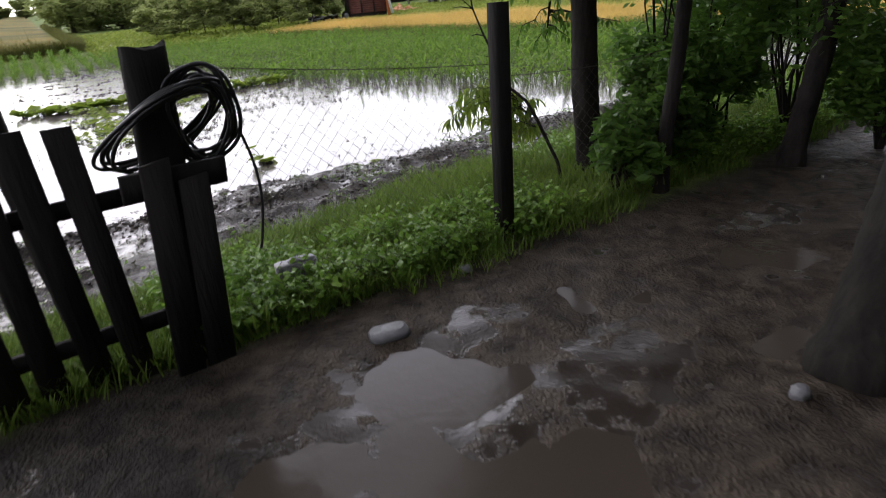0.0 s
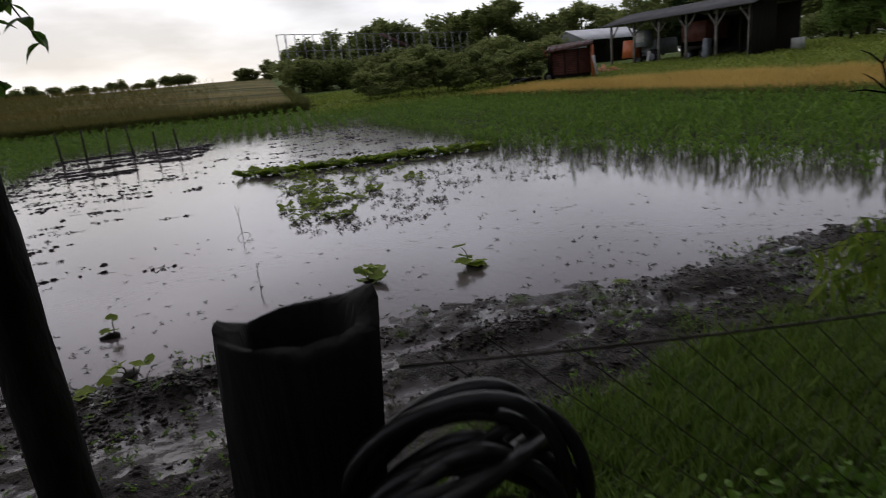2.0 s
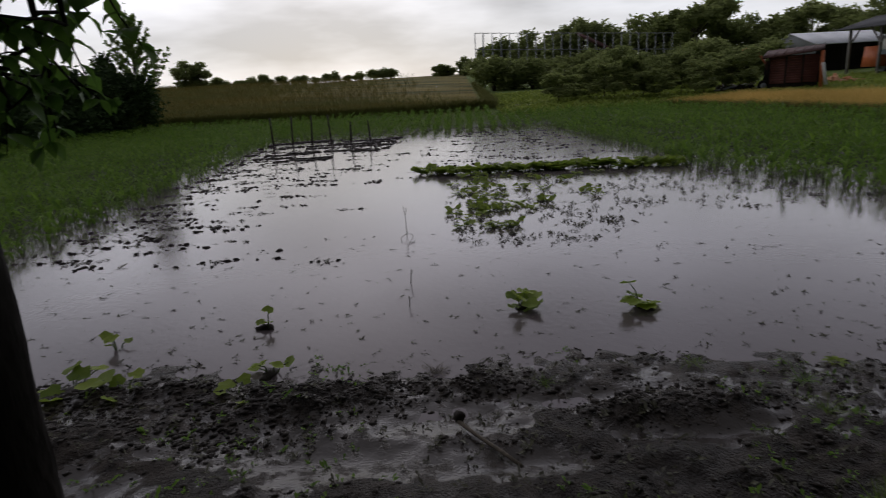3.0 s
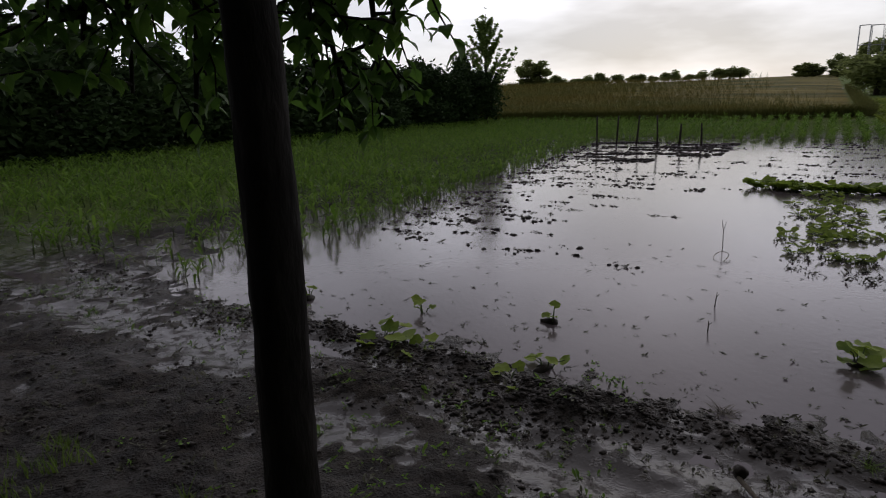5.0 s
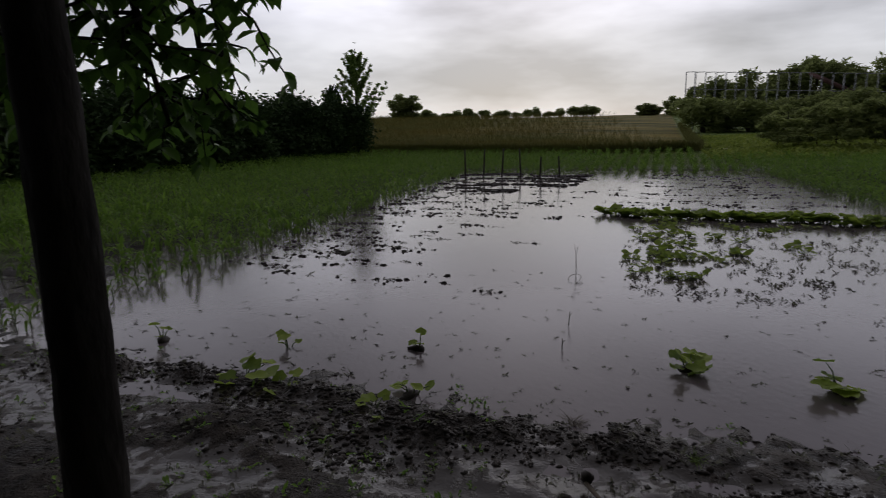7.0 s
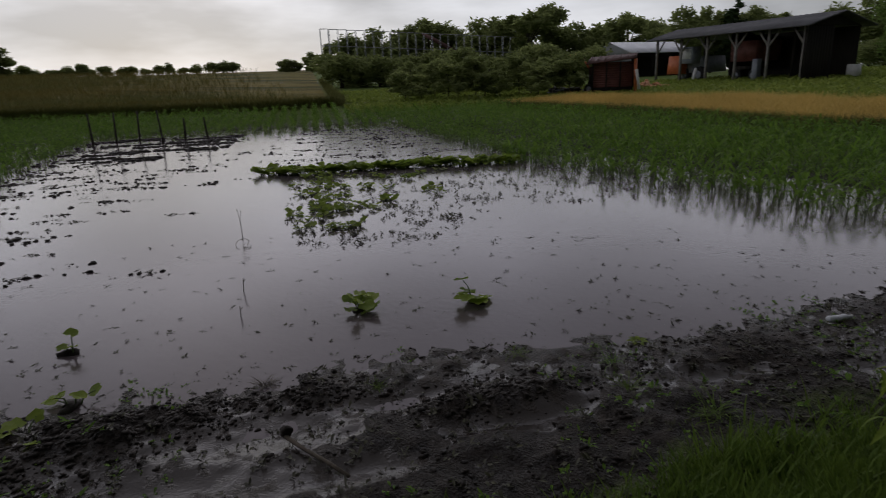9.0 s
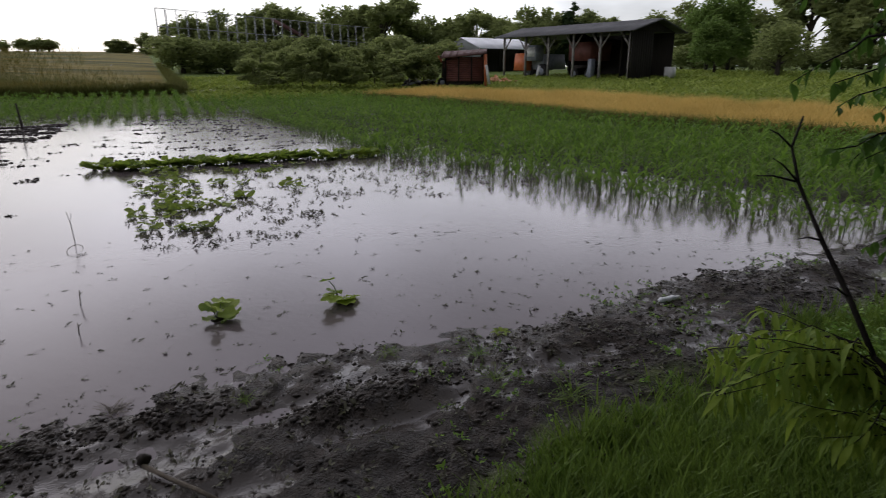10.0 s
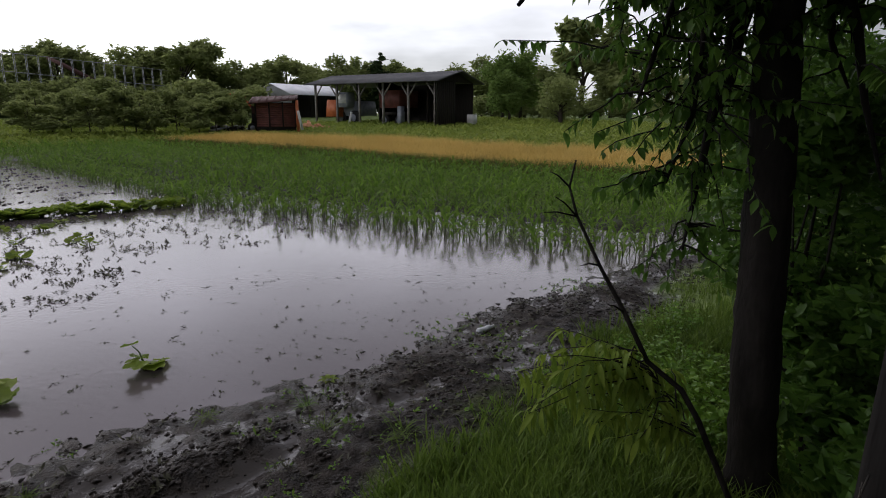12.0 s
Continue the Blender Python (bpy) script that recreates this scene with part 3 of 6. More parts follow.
def build_corn():
    rng = np.random.RandomState(5)
    s, n = field_rows()
    pos = on_ground(s, n, -0.01)
    dist = np.hypot(pos[:, 0] + 0.76, pos[:, 1] - 2.97)
    left = s < 0
    # the two hundred and sixty plants standing at the water's edge nearest the fence are things of their own
    edge = np.where(left, left_edge(n) - s, s - right_edge(n))
    near = (edge < 2.2) & (n < 14)
    order = np.argsort(np.where(near, dist, 1e9))[: min(260, int(near.sum()))]
    single = np.zeros(len(s), bool)
    single[order] = True
    protos = []
    for k in range(5):
        protos.append((corn_stalk(0.5).mesh("stalk"), corn_template(rng, 7, 0.5, 4).mesh("foliage", True)))
    for i in np.where(single)[0]:
        st, lv = protos[rng.randint(5)]
        sc = rng.uniform(0.8, 1.25) * float(np.interp(n[i], (4, 9), (0.62, 1.0))) ** (1 if left[i] else 0.5)
        m = Matrix.LocRotScale(pos[i], Euler((rng.normal(0, 0.08), rng.normal(0, 0.08), rng.uniform(0, 6.28))), (sc, sc, sc))
        ob = thing("corn_plant", m, "young green maize plant standing in flood water", "corn plant", "maize at the water's edge")
        part("stalk", st, M_CORNSTALK, ob)
        part("foliage", lv, M_CORN, ob)
    for name, mask, tpl in (("corn_rows", ~single & (dist < 19), [corn_template(rng, 8, 0.5, 3).arrays() for _ in range(5)]),
                            ("corn_rows_far", ~single & (dist >= 19), [corn_template(rng, 6, 0.52, 2).arrays() for _ in range(4)])):
        p = pos[mask]
        g = scatter(Geo(), tpl, p, rng.uniform(0.72, 1.12, len(p)), rng.uniform(0, 6.28, len(p)), rng)
        tagged(part(name, g, M_CORN), "rows of knee-high green maize along the flooded plot", "corn", kind="stuff")
    p = pos[~single & (dist < 30)]
    g = scatter(Geo(), [corn_stalk(0.5).arrays()], p, rng.uniform(0.8, 1.2, len(p)), rng.uniform(0, 6, len(p)), rng)
    tagged(part("corn_stalks", g, M_CORNSTALK), "thin pale green maize stalks in rows", "corn", kind="stuff")


build_corn()


def wheat_tuft(rng, tall=0.75, blades=5):
    g = Geo()
    for _ in range(blades):
        v, f = strip(tall * rng.uniform(0.8, 1.1), 0.035, 2.2, rng.uniform(0.4, 1.2), 2, 0.3, 0.3, 0.7)
        g.add(turned(v, rng.uniform(0, 6.28), 0, 0, 0.62, (rng.normal(0, 0.06), rng.normal(0, 0.06), 0)), f)
    return g.arrays()


def build_wheat():
    rng = np.random.RandomState(21)
    tpl = [wheat_tuft(rng) for _ in range(5)]
    # the strip beside the maize
    n = rng.uniform(3, 36, 19000)
    width = np.interp(n, (3, 13, 20, 27, 36), (7.5, 7.3, 8.2, 8.2, 4.5)) * (0.96 + 0.25 * N1(n * 0.8, n * 0 + 3) + 0.3 * N2(n * 2.3, n * 0 + 8))
    s = wheat_front(n) + rng.rand(len(n)) * width
    p = on_ground(s, n)
    g = scatter(Geo(), tpl, p, rng.uniform(0.5, 0.8, len(p)), rng.uniform(0, 6.28, len(p)), rng, 1.0)
    tagged(part("wheat_strip", g, M_WHEAT), "strip of ripe golden barley beside the maize", "wheat", kind="stuff")
    n = rng.uniform(3, 36, 4200)
    p = on_ground(wheat_front(n) - rng.rand(len(n)) * 0.5, n)
    g = scatter(Geo(), tpl, p, rng.uniform(0.5, 0.72, len(p)), rng.uniform(0, 6.28, len(p)), rng, 0.2)
    tagged(part("wheat_strip_edge", g, M_WHEATEDGE), "dull green shaded edge of the barley strip", "wheat", kind="stuff")
    # the large field on the rise
    n = 43.5 + 190 * rng.rand(42000) ** 2.2
    s = rng.uniform(-1, 1, len(n)) * 1.0
    s = np.interp(s, (-1, 1), (-75, 2.0)) - (n - 43.5) * (0.10 + 0.85 * rng.rand(len(n)))
    keep = s < 2.0
    s, n = s[keep], n[keep]
    p = on_ground(s, n)
    band = N4(s * 0.02 + 9, n * 0.14) + 0.5 * N3(s * 0.05, n * 0.5)
    gold = band > -0.02
    size = 0.95 + (n - 43.5) * 0.008
    for name, mask, mat, lab in (("wheat_field", gold, M_FIELD, "ripening golden wheat field on a low rise"),
                                 ("wheat_field_green", ~gold, M_WHEATEDGE, "greener lodged bands in the wheat field")):
        g = scatter(Geo(), tpl, p[mask], size[mask] * rng.uniform(0.8, 1.1, mask.sum()), rng.uniform(0, 6.28, mask.sum()), rng, 0.4)
        tagged(part(name, g, mat), lab, "wheat", kind="stuff")
    s = rng.uniform(-60, 2.4, 9000)
    p = on_ground(s, 43.0 + rng.rand(len(s)) * 0.8)
    g = scatter(Geo(), tpl, p, rng.uniform(0.8, 1.1, len(p)), rng.uniform(0, 6.28, len(p)), rng, 0.15)
    tagged(part("wheat_field_edge", g, M_WHEATEDGE), "dark green standing edge of the wheat field", "wheat", kind="stuff")
    p = on_ground(np.full(1500, 2.2) + rng.rand(1500) * 0.6, 43.4 + np.linspace(0, 60, 1500))
    g = scatter(Geo(), tpl, p, rng.uniform(0.8, 1.1, len(p)), rng.uniform(0, 6.28, len(p)), rng, 0.15)
    tagged(part("wheat_field_side", g, M_WHEATEDGE), "dark green side edge of the wheat field", "wheat", kind="stuff")


build_wheat()


# ---- trees ----
def leaf_cloud(rng, blobs, count, size, flat=0.5, squash=1.0):
    """Leaf clumps through lumpy masses: each blob is (x, y, z, radius)."""
    g = Geo()
    b = np.array(blobs, float)
    wgt = b[:, 3] ** 2.2
    pick = rng.choice(len(b), count, p=wgt / wgt.sum())
    d = rng.normal(size=(count, 3))
    d /= np.linalg.norm(d, axis=1)[:, None]
    r = b[pick, 3] * (0.35 + 0.65 * rng.rand(count) ** 0.6) * (1 + 0.18 * rng.normal(size=count))
    c = b[pick, :3] + d * r[:, None] * np.array((1, 1, squash))
    a = rng.normal(size=(count, 3))
    a[:, 2] *= flat
    a /= np.linalg.norm(a, axis=1)[:, None]
    w = np.cross(a, rng.normal(size=(count, 3)))
    w /= np.linalg.norm(w, axis=1)[:, None]
    sz = size * rng.uniform(0.5, 1.2, count)[:, None]
    k = np.cross(a, w) * sz * 0.18
    v = np.stack([c - a * sz, c - w * sz * 0.45 + k, c + a * sz, c + w * sz * 0.45 + k], 1)
    g.add(v.reshape(-1, 3), np.arange(count * 4).reshape(-1, 4)[:, [0, 1, 2]])
    g.f.append(np.arange(count * 4).reshape(-1, 4)[:, [0, 2, 3]])
    return g


def far_tree(rng, tall, spread, kind="round", leaves=1500, size=0.38, trunk=0.25):
    """Trunk with limbs, and a crown, about the origin."""
    wood = Geo()
    fork = tall * (0.22 if kind != "bush" else 0.05)
    tube(wood, [(0, 0, -0.4), (0.05, 0, fork), (0.0, 0.08, tall * 0.8)], [trunk, trunk * 0.8, trunk * 0.15], 7, 0.2, rng.randint(999))
    blobs = []
    k = {"round": 18, "poplar": 20, "bush": 15, "open": 14, "fruit": 13, "conifer": 12}[kind]
    for i in range(k):
        t = (i + 0.5) / k
        if kind == "poplar":
            a, z = i * 2.4, tall * (0.14 + 0.84 * t)
            off = spread * 0.42 * rng.rand() * math.sin(math.pi * (0.12 + 0.84 * t))
            blob = spread * (0.30 - 0.2 * t)
        elif kind == "conifer":
            rad = spread * ((0.35 + 0.9 * t) if t < 0.3 else 0.75 * (1.05 - t) + 0.04)
            a, z, off = rng.uniform(0, 6.28), tall * (0.12 + 0.86 * t), rad * (0.55 if kind == "conifer" else 0.3)
            blob = rad * (0.62 if kind == "conifer" else 0.5)
        elif kind == "fruit":
            a, z, off = i * 2.4, tall * rng.uniform(0.28, 0.95), spread * rng.uniform(0.1, 0.8)
            blob = spread * rng.uniform(0.16, 0.4)
        elif kind == "open":
            a, z, off = i * 2.4, tall * rng.uniform(0.45, 0.92), spread * rng.uniform(0.35, 1.0)
            blob = spread * rng.uniform(0.2, 0.36)
        else:
            a, off = i * 2.4 + rng.uniform(-0.4, 0.4), spread * rng.uniform(0.2, 0.72)
            z = tall * (rng.uniform(0.16, 0.86) if kind == "round" else rng.uniform(0.2, 0.78))
            off *= math.sin(math.pi * min(0.95, max(0.2, z / tall)))
            blob = spread * rng.uniform(0.22, 0.5)
        c = (off * math.cos(a), off * math.sin(a), z)
        blobs.append((*c, blob))
        tube(wood, [(0, 0, max(fork * 0.8, z * 0.55)), (c[0] * 0.5, c[1] * 0.5, z * 0.85), c], [trunk * 0.4, trunk * 0.22, trunk * 0.06], 5, 0, 1, False)
    return wood, leaf_cloud(rng, blobs, leaves, size)


PROTO = {}


def plant_tree(kind, tall, spread, x, y, label, leaves, size, variety=0, mat=None, name="tree", group="", category="tree", trunk=0.25, spin=None, sink=0.0):
    key = (kind, variety, leaves, size, name)
    rng = random.Random(hash((round(x, 2), round(y, 2))) % 99991)
    s, n = to_garden(x, y)
    z = float(height(s, n)) - sink
    turn = rng.uniform(0, 360) if spin is None else spin
    if key not in PROTO:
        wood, crown = far_tree(np.random.RandomState(100 + variety + 17 * len(kind)), 10.0 if kind != "bush" else 4.0, 3.6 if kind != "bush" else 2.6,
                               kind, leaves, size, trunk)
        PROTO[key] = (wood.mesh("trunk", True), crown.mesh("crown"))
    base_t, base_s = (10.0, 3.6) if kind != "bush" else (4.0, 2.6)
    m = Matrix.LocRotScale((x, y, z), Euler((0, 0, radians(turn))), (spread / base_s, spread / base_s, tall / base_t))
    ob = thing(name, m, label, category, group)
    part("trunk", PROTO[key][0], M_FARBARK, ob)
    crown = part("crown", PROTO[key][1], mat or M_FARLEAF, ob)
    if mat and crown.data.materials[0] != mat:
        crown.material_slots[0].link = "OBJECT"
        crown.material_slots[0].material = mat
    return ob


def spot(az, dist):
    return polar(az, dist)[:2]


def feathery_poplar(x, y, tall, spread, mat):
    """Pale stem with steep plume-like limbs, each thinly leaved to its tip."""
    rng = np.random.RandomState(77)
    ob = thing("poplar_tree", pose(x, y, float(height(*to_garden(x, y)))), "feathery young poplar with steep plume-like limbs beside the hedge", "tree")
    wood, blobs = Geo(), []
    tube(wood, [(0, 0, -0.4), (0.04, 0, tall * 0.45), (0.0, 0.05, tall * 0.95)], [0.13, 0.10, 0.02], 7, 0.2, 5)
    for i in range(30):
        t = i / 29
        a, z0 = i * 2.4 + rng.uniform(-0.3, 0.3), tall * (0.16 + 0.66 * t)
        reach = spread * (1.05 - 0.75 * t) * rng.uniform(0.7, 1.1)
        z1 = min(z0 + reach * rng.uniform(1.0, 1.5), tall * 0.99)
        way = np.array((math.cos(a) * reach, math.sin(a) * reach, z1 - z0))
        foot = np.array((0, 0, z0))
        tube(wood, [foot, foot + way * (0.5, 0.5, 0.42), foot + way], [0.035, 0.022, 0.006], 5, 0, 1, False)
        for u in np.linspace(0.3, 1.0, 7):
            blobs.append((*(foot + way * u * (1, 1, 0.85 + 0.15 * u)), 0.23 * (1.15 - 0.6 * u)))
    for u in np.linspace(0.6, 1.0, 6):
        blobs.append((0, 0.04, tall * u, 0.3 * (1.25 - u)))
    part("trunk", wood, M_FARBARK, ob)
    part("crown", leaf_cloud(rng, blobs, 6500, 0.13), mat, ob)


def build_far_trees():
    rng = np.random.RandomState(8)
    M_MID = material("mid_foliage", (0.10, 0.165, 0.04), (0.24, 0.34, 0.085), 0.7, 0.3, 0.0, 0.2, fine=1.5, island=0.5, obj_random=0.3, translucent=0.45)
    # wood behind the trellis and the barn: bearing, distance, height, half width
    wood = [(-37.2, 118, 8.5, 3.6), (-35.6, 112, 9.5, 4.2), (-33.6, 108, 10.5, 4.5), (-31.2, 104, 11.2, 4.6), (-28.8, 104, 11.5, 4.4), (-26.6, 106, 11.2, 4.5),
            (-24.4, 104, 11.5, 4.6), (-22.2, 102, 12.0, 4.8), (-19.8, 98, 12.2, 4.8), (-17.6, 104, 11.0, 4.4), (-15.4, 108, 10.5, 4.2), (-13.2, 110, 11.3, 4.4),
            (-11.0, 114, 11.8, 4.4), (-8.8, 112, 10.5, 4.2), (-6.4, 106, 11.6, 4.4), (-4.2, 110, 12.0, 4.2), (0.0, 112, 10.6, 3.8), (4.0, 110, 10.5, 4.0),
            (7.0, 104, 11.5, 4.2)]
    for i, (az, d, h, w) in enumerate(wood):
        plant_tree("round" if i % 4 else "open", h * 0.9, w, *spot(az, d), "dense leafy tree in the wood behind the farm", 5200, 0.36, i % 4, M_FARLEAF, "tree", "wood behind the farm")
    plant_tree("conifer", 11.2, 5.6, *spot(-2.6, 108), "dark pointed spruce rising over the barn roof", 4200, 0.34, 0, M_DARKLEAF, "spruce_tree")
    for az, d, h, w in ((8.9, 78, 8.6, 3.2), (10.6, 80, 9.0, 3.4), (9.6, 70, 5.8, 2.6)):
        plant_tree("round", h, w, *spot(az, d), "fresh green leafy tree beside the barn", 5200, 0.30, 1, M_MID, "tree", "trees beside the barn")
    plant_tree("open", 15.0, 6.4, *spot(16.2, 104), "tall open-crowned tree behind the meadow", 3000, 0.5, 2, M_FARLEAF, "tree")
    for i, (az, d, h, w) in enumerate(((12.4, 98, 8.5, 4.0), (18.8, 102, 9.5, 4.6), (23.5, 100, 9.0, 4.5), (26.5, 96, 9.0, 4.5), (30.0, 92, 9.0, 4.6), (34, 88, 9, 4.6), (38, 84, 9, 4.6), (43, 80, 9, 4.6))):
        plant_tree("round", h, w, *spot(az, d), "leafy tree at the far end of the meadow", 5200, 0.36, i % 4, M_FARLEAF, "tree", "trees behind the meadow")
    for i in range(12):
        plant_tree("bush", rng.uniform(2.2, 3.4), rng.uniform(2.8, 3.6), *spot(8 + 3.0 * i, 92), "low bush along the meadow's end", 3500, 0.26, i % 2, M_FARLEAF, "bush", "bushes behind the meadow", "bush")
    plant_tree("open", 11.0, 5.0, *spot(20.5, 100), "open-crowned tree behind the meadow", 2400, 0.5, 3, M_FARLEAF, "tree")
    plant_tree("bush", 4.6, 2.9, *spot(14.3, 64), "round dark green bush on the meadow", 5000, 0.16, 0, M_FARLEAF, "bush", category="bush")
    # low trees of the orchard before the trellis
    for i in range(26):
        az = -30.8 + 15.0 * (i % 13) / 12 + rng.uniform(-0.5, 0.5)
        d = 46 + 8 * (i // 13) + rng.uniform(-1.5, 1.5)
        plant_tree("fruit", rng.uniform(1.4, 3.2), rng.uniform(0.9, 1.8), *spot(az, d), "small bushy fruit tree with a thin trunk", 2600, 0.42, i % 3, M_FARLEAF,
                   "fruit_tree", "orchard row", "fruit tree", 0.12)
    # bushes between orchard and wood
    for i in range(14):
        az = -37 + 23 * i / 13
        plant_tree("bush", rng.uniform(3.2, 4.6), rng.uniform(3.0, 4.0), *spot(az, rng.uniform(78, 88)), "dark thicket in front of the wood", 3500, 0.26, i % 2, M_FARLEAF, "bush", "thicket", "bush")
    # hedgerow along the crest
    for az, d, h, w in ((-64.4, 215, 9.5, 5.2), (-63.3, 215, 9.0, 4.8), (-39.6, 205, 6.5, 3.4), (-41.9, 205, 4.0, 3.8), (-41.2, 205, 3.6, 3.4)):
        plant_tree("round", h, w, *spot(az, d), "lone round tree on the crest of the field", 4200, 0.45, 2, M_FARLEAF, "tree", "trees on the crest")
    for i in range(17):
        az = -62.3 + 16 * i / 16 + rng.uniform(-0.3, 0.3)
        plant_tree("bush", rng.uniform(2.0, 3.8), rng.uniform(2.0, 3.4), *spot(az, 228), "small tree in the hedgerow on the crest", 1500, 0.4, i % 2, M_FARLEAF, "bush", "hedgerow on the crest", "bush")
    # hedge along the maize
    for i, (az, d, h, w) in enumerate(((-70.6, 46, 5.4, 1.3), (-74.8, 43, 4.9, 1.5), (-80.5, 39, 5.4, 1.7), (-88, 35, 5.2, 2.0), (-97, 32, 5.4, 2.3), (-103, 30.5, 5.8, 2.5))):
        plant_tree("round", h, w, *spot(az, d), "young dark tree growing out of the hedge", 5200, 0.36, i % 4, M_DARKLEAF, "tree", "trees in the hedge")
    feathery_poplar(*spot(-68.4, 45), 8.1, 2.7, M_MID)
    for i, (az, d, h, w) in enumerate([(-69.5, 44, 3.9, 2.3), (-71.2, 43, 4.3, 2.4), (-73.5, 41.5, 4.2, 2.6), (-76, 40, 4.0, 2.6), (-79, 37, 4.2, 2.8), (-82.5, 35, 4.6, 3.0),
                                       (-86, 33.5, 4.4, 2.9), (-90, 32, 4.4, 3.0), (-94.5, 31, 4.3, 3.0), (-99.5, 29.5, 4.4, 3.1), (-105, 28, 4.6, 3.2), (-111, 27, 6.5, 3.4),
                                       (-118, 26, 6.5, 3.4)]):
        plant_tree("bush", h, w, *spot(az, d), "dense dark hedge bush beside the maize", 7000, 0.17, i % 2, M_DARKLEAF, "hedge_bush", "hedge beside the maize", "bush", sink=0.2)


build_far_trees()


def leafy_twigs(rng, wood, leaves, path, leaf, length, every=0.05, hang=0.9):
    """Leaves on short stalks all along a twig."""
    p = np.asarray(path, float)
    seg = np.linalg.norm(np.diff(p, axis=0), axis=1)
    total = seg.sum()
    k = max(3, int(total / every))
    ts = np.linspace(0.15, 1, k) * total
    cum = np.concatenate([[0], np.cumsum(seg)])
    pts = np.stack([np.interp(ts, cum, p[:, i]) for i in range(3)], -1)
    for i, q in enumerate(pts):
        for _ in range(2):
            v, f = leaf[rng.randint(len(leaf))]
            az = rng.uniform(0, 6.28)
            leaves.add(turned(v, az, rng.uniform(0.2, 1.5) * hang, rng.uniform(-0.5, 0.5), length * rng.uniform(0.6, 1.15), q), f)


def bent(a, b, sag, rng, k=6, wob=0.03):
    a, b = np.asarray(a, float), np.asarray(b, float)
    t = np.linspace(0, 1, k)[:, None]
    p = a + (b - a) * t
    p[:, 2] += sag * 4 * t[:, 0] * (1 - t[:, 0])
    p[1:-1] += rng.normal(0, wob, (k - 2, 3))
    return p


def near_tree(name, label, base, top, r0, r1, fork_z, branches, twigs, leaf_len, seed, leaf_mat, lean=0.02, every=0.045, hang=0.9, leaf_wide=0.45, crown=()):
    """A garden tree: rough trunk, limbs, twigs and single leaves. branches: end points; twigs: how many per branch."""
    rng = np.random.RandomState(seed)
    base, top = np.array(base, float), np.array(top, float)
    ob = thing(name, pose(*base), label, "tree")
    k = 40
    t = np.linspace(0, 1, k)
    p = (top - base) * t[:, None]
    p[:, :2] += np.stack([np.sin(t * 7 + seed) * lean, np.cos(t * 5 + seed) * lean], -1) * (t * (1 - t) * 4)[:, None]
    rad = np.interp(t, (0, 0.06, 1), (r0 * 1.35, r0, r1))
    p[0, 2] -= 0.12
    trunk = tube(Geo(), p, rad, 18, 0.15, seed)
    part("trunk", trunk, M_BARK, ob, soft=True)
    limbs, leaves = Geo(), Geo()
    tpl = [strip(1.0, leaf_wide * rng.uniform(0.85, 1.15), rng.uniform(-0.1, 0.1), rng.uniform(0.1, 0.5), 4, 0.35, 0.04, 0.42) for _ in range(5)]
    for bi, (end, sag, count, spreadr) in enumerate(branches):
        z0 = rng.uniform(*fork_z)
        f = np.clip((z0 - base[2]) / (top[2] - base[2]), 0, 1)
        start = (top - base) * f
        path = bent(start, np.array(end) - base, sag, rng, 8, 0.04)
        tube(limbs, path, np.linspace(r1 * 0.7, 0.006, 8), 7, 0.1, bi, False)
        for _ in range(count):
            u = rng.uniform(0.55, 1.0)
            q = np.array([np.interp(u, np.linspace(0, 1, 8), path[:, i]) for i in range(3)])
            e = q + rng.normal(0, 1, 3) * np.array((spreadr, spreadr, spreadr * 0.55)) + np.array((0, 0, -0.35 * spreadr))
            tw = bent(q, e, 0.03, rng, 5, 0.015)
            tube(limbs, tw, np.linspace(0.006, 0.002, 5), 4, 0, 1, False)
            leafy_twigs(rng, limbs, leaves, tw, tpl, leaf_len, every, hang)
    part("branchwork", limbs, M_BARK, ob)
    part("crown", leaves, leaf_mat, ob)
    if crown:
        part("upper_crown", leaf_cloud(rng, [(x, y, z - base[2], r) for x, y, z, r in crown], 5200, 0.11), leaf_mat, ob)
    return ob


def ground_at(x, y):
    return float(height(*to_garden(x, y)))


